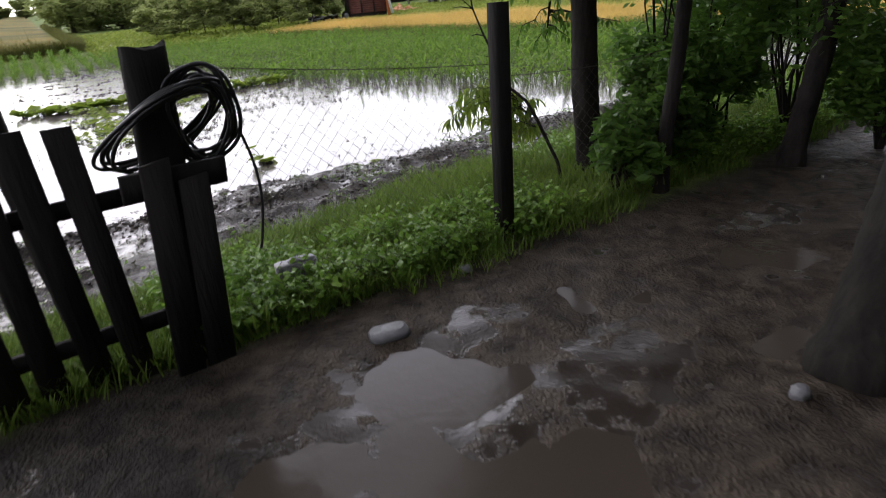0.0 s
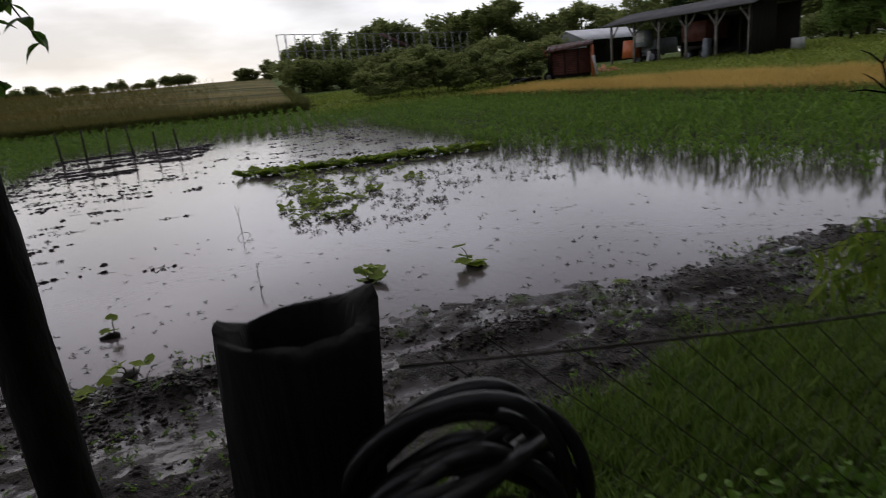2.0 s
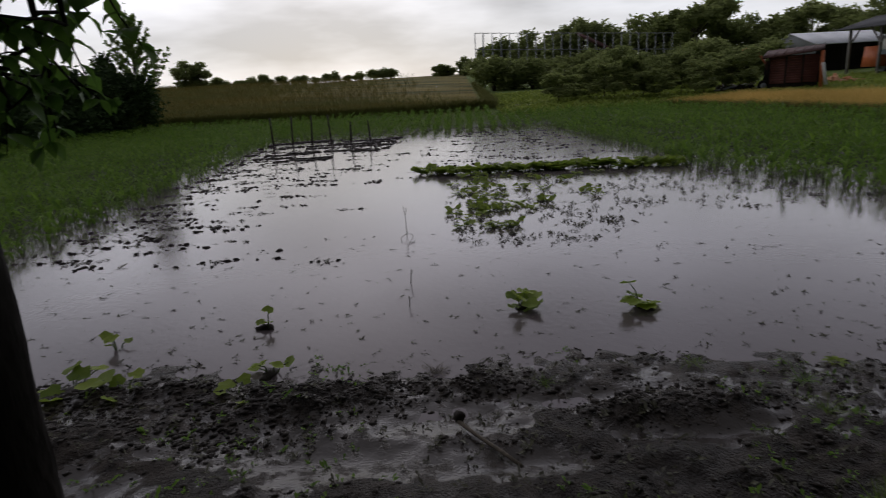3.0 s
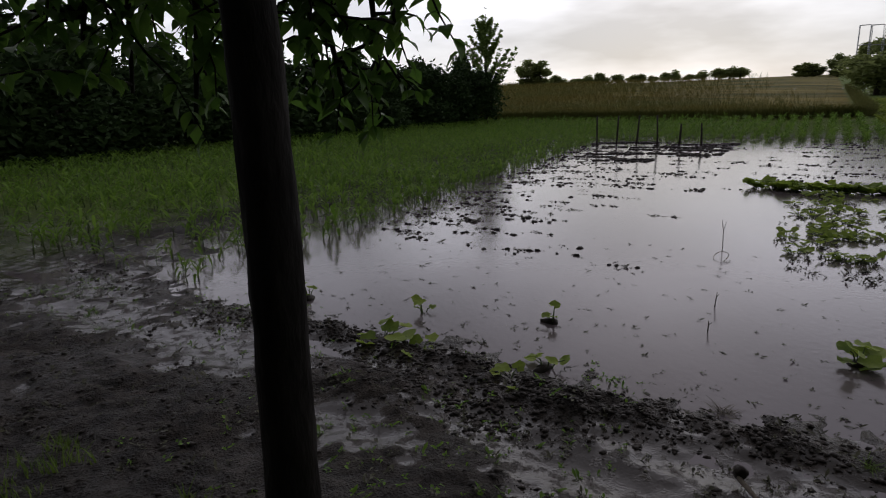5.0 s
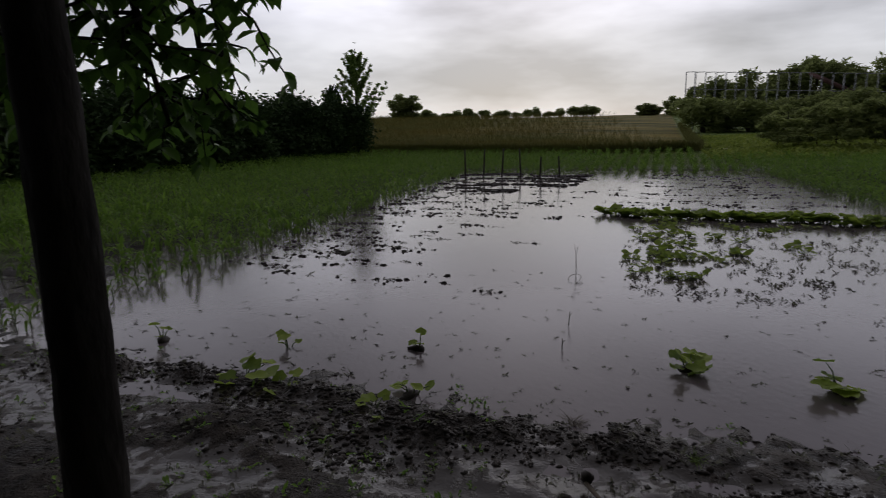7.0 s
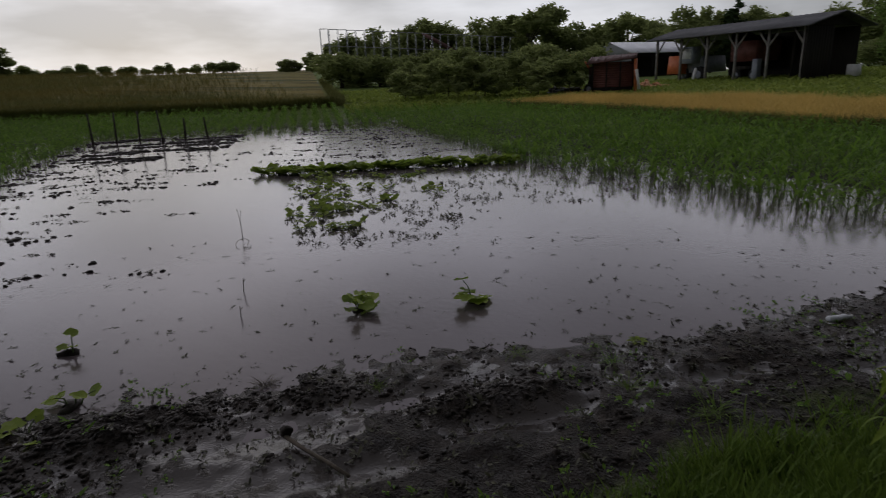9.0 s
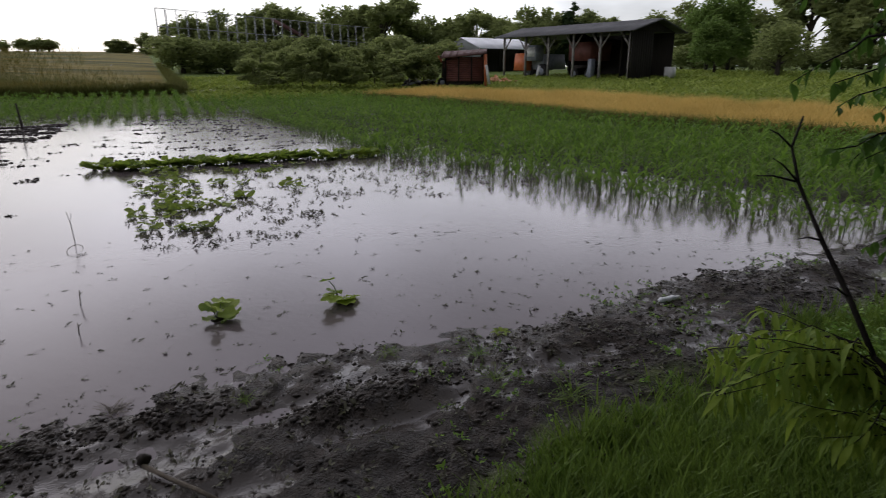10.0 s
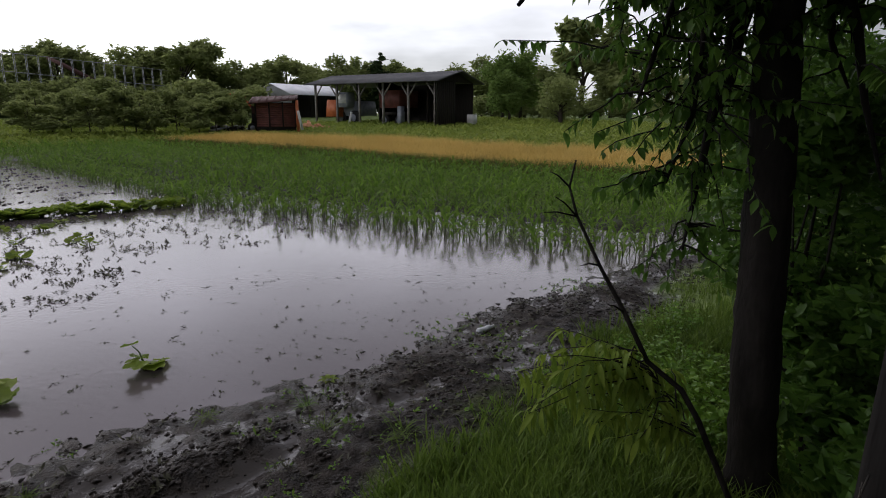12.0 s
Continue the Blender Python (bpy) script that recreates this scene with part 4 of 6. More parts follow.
def build_near_trees():
    # slender tree beyond the gate
    b = (-2.06, 2.98)
    ends = [(-2.72, 3.40, 2.36), (-2.80, 3.36, 2.22), (-2.76, 3.24, 2.16), (-3.02, 3.19, 2.23), (-3.22, 3.29, 2.45), (-2.82, 2.8, 2.08), (-3.09, 2.6, 2.19), (-3.62, 2.8, 2.31), (-2.96, 2.51, 2.34), (-3.79, 2.57, 2.59)]
    near_tree("cherry_tree", "slender dark-barked cherry tree with drooping leafy branches", (*b, ground_at(*b)), (-2.21, 2.945, 3.4), 0.066, 0.047, (2.75, 3.3),
              [(e, 0.25, 16, 0.16) for e in ends[:5]] + [(e, 0.25, 15, 0.3) for e in ends[5:]] + [((-2.4, 3.4, 3.5), 0.2, 12, 0.4), ((-3.2, 2.9, 3.6), 0.2, 14, 0.5), ((-1.8, 2.2, 3.6), 0.2, 12, 0.45)],
              None, 0.078, 3, M_LEAF, hang=0.55, leaf_wide=0.58, crown=[(-0.3, -0.3, 4.0, 1.1), (0.6, -0.9, 4.1, 1.0), (-0.9, 0.3, 4.2, 1.1), (0.2, 0.4, 4.6, 1.0), (-0.4, -1.0, 4.3, 1.0)])
    # tree behind the wire fence
    b = (0.99, 5.53)
    ends = [(0.32, 5.75, 2.29), (0.51, 5.78, 1.91), (0.52, 5.56, 2.39), (0.53, 5.99, 2.59), (0.29, 5.98, 2.75), (0.84, 5.95, 2.24), (0.65, 5.83, 1.56), (-0.08, 5.46, 2.72), (-0.44, 4.72, 2.54), (1.29, 5.67, 2.36), (1.3, 5.4, 1.96), (1.46, 5.79, 2.75)]
    near_tree("cherry_tree", "dark-barked cherry tree with hanging leaves behind the fence", (*b, ground_at(*b)), (0.81, 5.61, 3.5), 0.112, 0.09, (2.6, 3.4),
              [(e, 0.35, 30, 0.26) for e in ends[:7]] + [(e, 0.25, 13, 0.16) for e in ends[7:9]] + [(e, 0.3, 8, 0.3) for e in ends[9:]]
              + [((1.6, 4.8, 3.4), 0.3, 12, 0.5), ((0.7, 6.2, 3.3), 0.3, 14, 0.4), ((1.7, 6.3, 3.0), 0.3, 14, 0.5)],
              None, 0.078, 4, M_LEAF, leaf_wide=0.40, crown=[(0, 0, 4.4, 1.2), (-0.9, -0.6, 4.3, 1.0), (0.9, 0.5, 4.4, 1.2), (0.3, -1.1, 4.4, 1.1), (-0.3, 0.9, 4.5, 1.1)])
    for x, y, tx, ty, r, lab, sd in ((1.42, 4.84, 1.58, 4.92, 0.055, "thin reddish-brown tree trunk on the fence line", 5),
                                     (2.55, 5.35, 3.2, 6.1, 0.09, "leaning dark tree trunk on the fence line", 6),
                                     (1.62, 2.5, 2.3, 3.15, 0.13, "thick dark tree trunk beside the yard path", 7)):
        near_tree("tree", lab, (x, y, ground_at(x, y)), (tx, ty, 3.0), r, r * 0.75, (2.2, 2.9),
                  [((tx + 0.5, ty + 0.7, 2.5), 0.3, 9, 0.4), ((tx + 0.9, ty - 0.2, 2.7), 0.3, 9, 0.45), ((tx - 0.3, ty + 0.6, 3.0), 0.2, 9, 0.4), ((tx + 0.2, ty - 0.7, 3.1), 0.2, 8, 0.45)],
                  None, 0.09, sd, M_LEAF, crown=[(tx - x, ty - y, 4.1, 1.2), (tx - x + 1.0, ty - y + 0.4, 4.2, 1.1), (tx - x - 0.8, ty - y - 0.6, 4.3, 1.1), (tx - x + 0.3, ty - y - 1.2, 4.2, 1.1)])


build_near_trees()


# ---- fence, gate post, hose ----
def build_fence():
    gx, gy = -1.105, 2.725
    gz = ground_at(gx, gy)
    ob = thing("gate_post", pose(gx, gy, gz, 0, 0, 40), "thick weathered wooden gate post with a rotten hollow top", "fence post")
    g = Geo()
    rng = np.random.RandomState(2)
    k, sides, tall = 16, 20, 1.81 - gz
    v = []
    for i in range(k):
        t = i / (k - 1)
        for j in range(sides):
            a = 2 * math.pi * j / sides
            sq = 1 / max(abs(math.cos(a)), abs(math.sin(a))) ** 0.55
            r = 0.088 * sq * (1.12 - 0.12 * t) * (1 + 0.012 * rng.normal())
            v.append((r * math.cos(a), r * 0.9 * math.sin(a), -0.1 + (tall + 0.1) * t + (0.014 * math.sin(a * 2 + 1) + 0.006 * math.sin(a * 5) if i == k - 1 else 0)))
    base = len(v)
    for ring, (rr, dz) in enumerate(((0.72, -0.004), (0.58, -0.05), (0.4, -0.085))):
        for j in range(sides):
            a = 2 * math.pi * j / sides
            sq = 1 / max(abs(math.cos(a)), abs(math.sin(a))) ** 0.4
            v.append((0.088 * rr * sq * math.cos(a), 0.08 * rr * sq * math.sin(a), tall + dz + 0.003 * rng.normal()))
    f = [(i * sides + j, i * sides + (j + 1) % sides, (i + 1) * sides + (j + 1) % sides, (i + 1) * sides + j) for i in range(k + 2) for j in range(sides)]
    f.append(tuple((k + 2) * sides + j for j in range(sides)))
    def leaning(geo):
        """The post and its boards lean: the foot stands off from under the top."""
        for arr in geo.v:
            drop = 1 - arr[:, 2] / tall
            arr[:, 0] -= 0.115 * drop
            arr[:, 1] += 0.096 * drop
        return geo
    g.add(v, f)
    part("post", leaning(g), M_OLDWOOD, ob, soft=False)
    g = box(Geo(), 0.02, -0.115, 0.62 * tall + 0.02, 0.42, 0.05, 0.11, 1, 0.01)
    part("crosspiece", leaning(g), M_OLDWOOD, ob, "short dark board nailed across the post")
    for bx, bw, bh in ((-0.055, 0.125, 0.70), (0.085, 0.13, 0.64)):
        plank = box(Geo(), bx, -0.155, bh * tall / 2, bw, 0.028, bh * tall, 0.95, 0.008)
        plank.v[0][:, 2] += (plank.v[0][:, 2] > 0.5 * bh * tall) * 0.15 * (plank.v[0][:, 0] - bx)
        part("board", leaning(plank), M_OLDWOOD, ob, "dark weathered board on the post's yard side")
    # coil of black hose round the post's top
    coil = thing("garden_hose", pose(gx, gy, gz, 0, 0, 40), "coil of black rubber hose hung over the gate post", "hose")
    for i in range(16):
        a = np.linspace(0, 2 * math.pi, 49)
        big = i >= 10
        rx, rz, tilt = (0.125, 0.175, 0.0) if not big else (0.235, 0.13, 0.42)
        rx, rz = rx + rng.uniform(-0.025, 0.03), rz + rng.uniform(-0.04, 0.035)
        cx, cz, ph = (0.155 if not big else 0.0) + rng.uniform(-0.02, 0.02), tall - (0.31 if not big else 0.30) + rng.uniform(-0.03, 0.03), rng.uniform(0, 6)
        yy = (-0.02 if not big else 0.0) - (0.07 if not big else 0.15) * np.sin(a + 0.25) + 0.02 * np.sin(2 * a + ph) + rng.uniform(-0.04, 0.04)
        xx = cx + rx * np.cos(a) + 0.012 * np.sin(3 * a + ph)
        p = np.stack([xx, yy, cz + rz * np.sin(a) + tilt * xx], -1)
        part("loop", tube(Geo(), p, 0.0085, 8), M_RUBBER, coil, soft=True)
    a = np.linspace(0, 1, 20)
    p = np.stack([0.25 + 0.09 * np.sin(a * 2.9), 0.06 - 0.1 * a, tall - 0.22 - 0.72 * a], -1)
    part("hose_end", tube(Geo(), p, 0.007, 8), M_RUBBER, coil, soft=True)
    # picket fence beside the post
    fx0, fy0, _ = at_garden(-0.37, 0.06)
    fence0 = thing("picket_fence", pose(fx0, fy0, ground_at(fx0, fy0), 0, 0, 40), "dark weathered wooden picket fence beside the gate post", "picket fence")
    z0 = ground_at(fx0, fy0)
    for i in range(6):
        h = 1.56 - z0 + rng.uniform(-0.03, 0.02)
        g = box(Geo(), -0.165 * i, 0, h / 2 - 0.03, 0.112, 0.024, h + 0.06, 1, 0.006)
        g.v[0][:, 0] += (g.v[0][:, 2] - 0.5) * rng.normal(0, 0.02)
        g.v[0][:, 1] += (g.v[0][:, 2] - 0.5) * rng.normal(0, 0.015)
        part("picket", g, M_OLDWOOD, fence0)
    for zz in (1.22, 0.62):
        part("rail", box(Geo(), -0.38, 0.032, zz - z0, 1.2, 0.035, 0.075, 1, 0.006), M_OLDWOOD, fence0)
    # squared fence post
    fx, fy = 0.25, 4.02
    fz = ground_at(fx, fy)
    fp = thing("fence_post", pose(fx, fy, fz, 1, 0.5, 38), "squared grey concrete fence post carrying the wire mesh", "fence post")
    h = 1.83 - fz
    # grey concrete drawn in the near-black wood; its backlit shade is in that colour
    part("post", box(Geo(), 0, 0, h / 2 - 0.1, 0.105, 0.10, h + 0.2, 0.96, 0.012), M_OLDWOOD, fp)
    # chain-link mesh between the posts and on past the trees
    def mesh_panel(p0, p1, top0, top1, sag):
        fence = thing("wire_fence", pose(*p0), "rusty chain-link wire mesh with a sagging top wire", "wire fence", "wire fence")
        a, b = np.zeros(2), np.array(p1[:2]) - np.array(p0[:2])
        ln = np.linalg.norm(b)
        d = b / ln
        top = lambda u: top0 + (top1 - top0) * u / ln - sag * 4 * (u / ln) * (1 - u / ln) - p0[2]
        cell = 0.075
        wires = Geo()
        low = lambda u: ground_at(p0[0] + d[0] * u, p0[1] + d[1] * u) - p0[2] - 0.02
        for sgn in (1, -1):
            for c in np.arange(-1.6, ln + 1.6, cell):
                pts = []
                for k in range(0, 40):
                    z = k * 0.0375 - 0.1
                    u = c + sgn * z
                    if 0.03 < u < ln - 0.03 and low(u) < z < top(u) + 0.035:
                        pts.append((d[0] * u, d[1] * u, z))
                if len(pts) > 1:
                    tube(wires, pts, 0.0009, 4, 0, 0, False)
        part("mesh", wires, M_WIRE, fence)
        us = np.linspace(0, ln, 12)
        part("top_wire", tube(Geo(), [(d[0] * u, d[1] * u, top(u)) for u in us], 0.0025, 5), M_WIRE, fence)
    x, y, _ = at_garden(0.10, 0.02)
    mesh_panel((x, y, ground_at(x, y)), (0.21, 4.00, 0), 1.72, 1.50, 0.02)
    mesh_panel((0.31, 4.06, ground_at(0.31, 4.06)), (1.40, 4.80, 0), 1.42, 1.42, 0.03)


build_fence()


# ---- farm buildings and machines behind the strip of barley ----
M_ROOF = material("grey_fibre_roof", (0.05, 0.052, 0.055), (0.11, 0.11, 0.115), 0.8, 0.8, 0.3, 0.3, fine=8)
M_TIN = material("pale_sheet_roof", (0.55, 0.57, 0.60), (0.76, 0.78, 0.80), 0.38, 0.7, 0.1, 0.5, fine=6)
M_PLASTER = material("grey_plaster", (0.30, 0.31, 0.33), (0.45, 0.46, 0.48), 0.9, 0.8, 0.2)
M_BOARD = material("dark_barn_boards", (0.014, 0.011, 0.009), (0.038, 0.031, 0.026), 0.9, 1.5, 0.3, stretch=(6, 6, 0.4))
M_BEAM = material("greyed_timber", (0.14, 0.13, 0.12), (0.30, 0.28, 0.255), 0.85, 2, 0.3)
M_RED = material("faded_red_paint", (0.085, 0.026, 0.020), (0.19, 0.065, 0.050), 0.6, 2, 0.2, 0.4)
M_REDROOF = material("rusty_wagon_roof", (0.07, 0.032, 0.028), (0.13, 0.065, 0.055), 0.7, 2, 0.2)
M_ORANGE = material("orange_machine_paint", (0.45, 0.10, 0.03), (0.60, 0.18, 0.06), 0.5, 3, 0.1, 0.5)
M_PEACH = material("orange_tarpaulin", (0.50, 0.17, 0.06), (0.85, 0.50, 0.30), 0.5, 4, 0.4, island=0.6)
M_WHITE = material("dirty_white_paint", (0.50, 0.50, 0.48), (0.72, 0.72, 0.70), 0.6, 4, 0.1)
M_BLUEGREY = material("blue_grey_cab", (0.20, 0.22, 0.26), (0.34, 0.36, 0.40), 0.5, 3, 0.1, 0.5)
M_TYRE = material("tyre_rubber", (0.012, 0.012, 0.012), (0.03, 0.028, 0.026), 0.8, 10, 0.3)
M_STEEL = material("galvanised_steel", (0.28, 0.29, 0.30), (0.42, 0.43, 0.44), 0.5, 5, 0.1, 0.5, metal=0.6)
M_STONE = material("pale_wet_stone", (0.07, 0.07, 0.073), (0.18, 0.18, 0.19), 0.45, 6, 0.4, 0.5)
M_PLASTIC = material("crumpled_pale_plastic", (0.45, 0.47, 0.50), (0.68, 0.70, 0.72), 0.3, 20, 0.3, 0.5)


def beam(geo, a, b, w):
    """A square timber from a to b."""
    return tube(geo, [a, b], w * 0.7, 4)


def wheel(parent, x, y, z, r, w):
    t = part("wheel", tube(Geo(), [(x, y - w / 2, z), (x, y - w * 0.3, z), (x, y + w * 0.3, z), (x, y + w / 2, z)], [r * 0.9, r, r, r * 0.9], 20), M_TYRE, parent)
    part("rim", tube(Geo(), [(x, y - w * 0.56, z), (x, y + w * 0.56, z)], r * 0.5, 14), M_BLUEGREY, t)


def ribbed(geo, steps, line, thick):
    """A ribbed sheet of some thickness in one piece: line gives its eave and ridge points at each step."""
    v = []
    for u, dz in steps:
        p, q = line(u, dz)
        v += [p, q, (p[0], p[1], p[2] - thick - dz), (q[0], q[1], q[2] - thick - dz)]
    f = []
    for i in range(len(steps) - 1):
        a, b = 4 * i, 4 * i + 4
        f += [(a, b, b + 1, a + 1), (a + 2, a + 3, b + 3, b + 2), (a, a + 2, b + 2, b), (a + 1, b + 1, b + 3, a + 3)]
    e = 4 * (len(steps) - 1)
    f += [(0, 1, 3, 2), (e, e + 2, e + 3, e + 1)]
    return geo.add(v, f)


def build_barn():
    x, y = 1.74, 57.9
    z = ground_at(x, y) - 0.05
    turn = 142.0
    ob = thing("barn", pose(x, y, z, 0, 0, turn), "open-fronted timber barn with braced posts and a low grey roof", "barn")
    L, Wd, eave, ridge = 15.7, 6.5, 4.1, 4.95
    # local x runs along the open front, local -y goes in
    for i in range(6):
        px = 0.15 + (L - 0.3) * i / 5
        post = part("post", box(Geo(), px, -0.15, eave / 2, 0.2, 0.2, eave, 1, 0.02), M_BEAM, ob)
        br = Geo()
        for sg in (-1, 1):
            if 0 <= px + sg * 0.9 <= L:
                beam(br, (px, -0.15, eave - 1.35), (px + sg * 0.95, -0.15, eave - 0.1), 0.13)
        part("brace", br, M_BEAM, post)
        part("post", box(Geo(), px, -Wd * 0.5, ridge / 2 - 0.2, 0.2, 0.2, ridge - 0.4, 1, 0.02), M_BOARD, ob)
    part("beam", box(Geo(), L / 2, -0.15, eave + 0.08, L, 0.22, 0.24), M_BEAM, ob)
    wall = box(Geo(), L * 0.3, -Wd + 0.1, eave / 2, L * 0.6, 0.12, eave)
    part("back_wall", wall, M_BOARD, ob)
    for px in (0.08, L * 0.6):
        for i in range(10):
            t = (i + 0.5 + (0 if px < 1 else 10)) / 20
            top = eave + (ridge - eave) * (1 - abs(2 * t - 1))
            part("wall_board", box(Geo(), px, -Wd * t, top / 2, 0.06 + 0.015 * (i % 2), Wd / 20 - 0.02, top - 0.05), M_BOARD, ob)
    gable = Geo().add([(0.05, 0, eave), (0.05, -Wd, eave), (0.05, -Wd / 2, ridge), (-0.02, 0, eave), (-0.02, -Wd, eave), (-0.02, -Wd / 2, ridge)],
                      [(0, 1, 2), (5, 4, 3), (0, 3, 4, 1), (1, 4, 5, 2), (2, 5, 3, 0)])
    part("gable", gable, M_BOARD, ob)
    for sg, nm in ((1, "front"), (-1, "back")):
        o, th = 0.75, 0.08
        slope = (ridge - eave) / (Wd / 2)
        y0, y1 = (o, -Wd / 2) if sg > 0 else (-Wd - o, -Wd / 2)
        z0, z1 = eave - slope * o + 0.2, ridge + 0.2
        roof = Geo()
        k = 34
        ribbed(roof, [(-0.8 + (L + 1.5) * i / (2 * k), 0.035 * (i % 2)) for i in range(2 * k + 1)], lambda u, dz: ((u, y0, z0 + dz), (u, y1, z1 + dz)), th)
        part("roof", roof, M_ROOF, ob)

    def parked(name, lx, ly, label, cat):
        w = pose(x, y, z, 0, 0, turn) @ Vector((lx, ly, 0))
        return thing(name, pose(w.x, w.y, z, 0, 0, turn), label, cat)
    hv = parked("combine_harvester", 12.6, -2.9, "old harvester with grey cab and orange header parked in the barn", "harvester")
    part("body", box(Geo(), 0, -0.6, 1.7, 2.2, 3.6, 1.5, 0.9, 0.1), M_BLUEGREY, hv)
    cab = part("cab", box(Geo(), -0.2, 1.5, 2.55, 1.5, 1.3, 1.5, 0.92, 0.1), M_BLUEGREY, hv)
    part("window", box(Geo(), -0.2, 2.16, 2.65, 1.2, 0.04, 0.9), M_WHITE, cab, "pale dusty cab window")
    part("header", box(Geo(), 1.3, 1.6, 1.7, 1.6, 1.4, 1.7, 0.85, 0.1), M_ORANGE, hv, "orange sheet-metal side")
    for a in (-0.9, 0.9):
        wheel(hv, a, 1.0, 0.75, 0.75, 0.5)
    rd = parked("farm_trailer", 7.0, -3.4, "red farm trailer with high sides under the barn roof", "trailer")
    part("box", box(Geo(), 0, 0, 2.6, 2.6, 3.0, 1.7, 1.05, 0.05), M_RED, rd)
    part("chassis", box(Geo(), 0, 0, 1.2, 1.2, 3.2, 0.3), M_BOARD, rd)
    for a in (-0.9, 0.9):
        wheel(rd, a, 1.0, 0.55, 0.55, 0.35)
    wh = parked("storage_crate", 5.6, -2.0, "tall grey crate standing between barn posts", "crate")
    part("crate", box(Geo(), 0, 0, 0.95, 0.5, 0.6, 1.9, 0.98, 0.03), M_BLUEGREY, wh)
    bd = parked("plank", 10.0, 0.5, "pale plank leaning at the barn's front", "plank")
    part("board", tube(Geo(), [(0, 0.3, 0), (0.12, -0.2, 1.3)], 0.16, 4), M_WHITE, bd)
    bx = parked("white_box", -1.0, -4.7, "small white box standing beside the barn", "box")
    part("box", box(Geo(), 0, 0, 0.7, 0.8, 0.7, 0.9, 0.96, 0.04), M_WHITE, bx)
    part("skid", box(Geo(), 0, 0, 0.12, 0.7, 0.6, 0.24), M_BOARD, bx)


build_barn()


def build_shed():
    a, b = np.array(spot(-13.9, 84)), np.array(spot(-10.75, 79))
    mid = (a + b) / 2
    g = b - a
    wd = float(np.linalg.norm(g))
    turn = math.degrees(math.atan2(g[1], g[0]))
    z = ground_at(*mid)
    ob = thing("shed", pose(mid[0], mid[1], z, 0, 0, turn), "grey gabled shed with a shiny pale sheet roof", "shed")
    eave, ridge, L = 3.0, 4.25, 10.5
    h = wd / 2
    face = Geo().add([(-h, 0, 0), (h, 0, 0), (h, 0, eave), (0, 0, ridge), (-h, 0, eave), (-h, 0.15, 0), (h, 0.15, 0), (h, 0.15, eave), (0, 0.15, ridge), (-h, 0.15, eave)],
                     [(0, 1, 2, 3, 4), (9, 8, 7, 6, 5), (1, 6, 7, 2), (0, 4, 9, 5), (0, 5, 6, 1)])
    part("gable_wall", face, M_PLASTER, ob)
    part("side_wall", box(Geo(), -h + 0.1, L / 2, eave / 2, 0.15, L - 0.3, eave), M_BOARD, ob)
    part("back_wall", box(Geo(), 0, L - 0.1, eave / 2, wd - 0.4, 0.15, eave), M_BOARD, ob)
    for i in range(4):
        part("post", box(Geo(), h - 0.1, 0.4 + (L - 0.6) * i / 3, eave / 2, 0.18, 0.18, eave), M_BOARD, ob)
    part("inner_wall", box(Geo(), h * 0.2, L / 2, eave / 2, 0.1, L - 0.5, eave), M_BOARD, ob)
    for sg in (-1, 1):
        roof = Geo()
        ribbed(roof, [(-0.3 + (L + 0.6) * i / 40, 0.025 * (i % 2)) for i in range(41)], lambda u, dz: ((sg * (h + 0.35), u, eave - 0.12 + dz), (0, u, ridge + 0.05 + dz)), 0.07)
        part("roof", roof, M_TIN, ob)


build_shed()


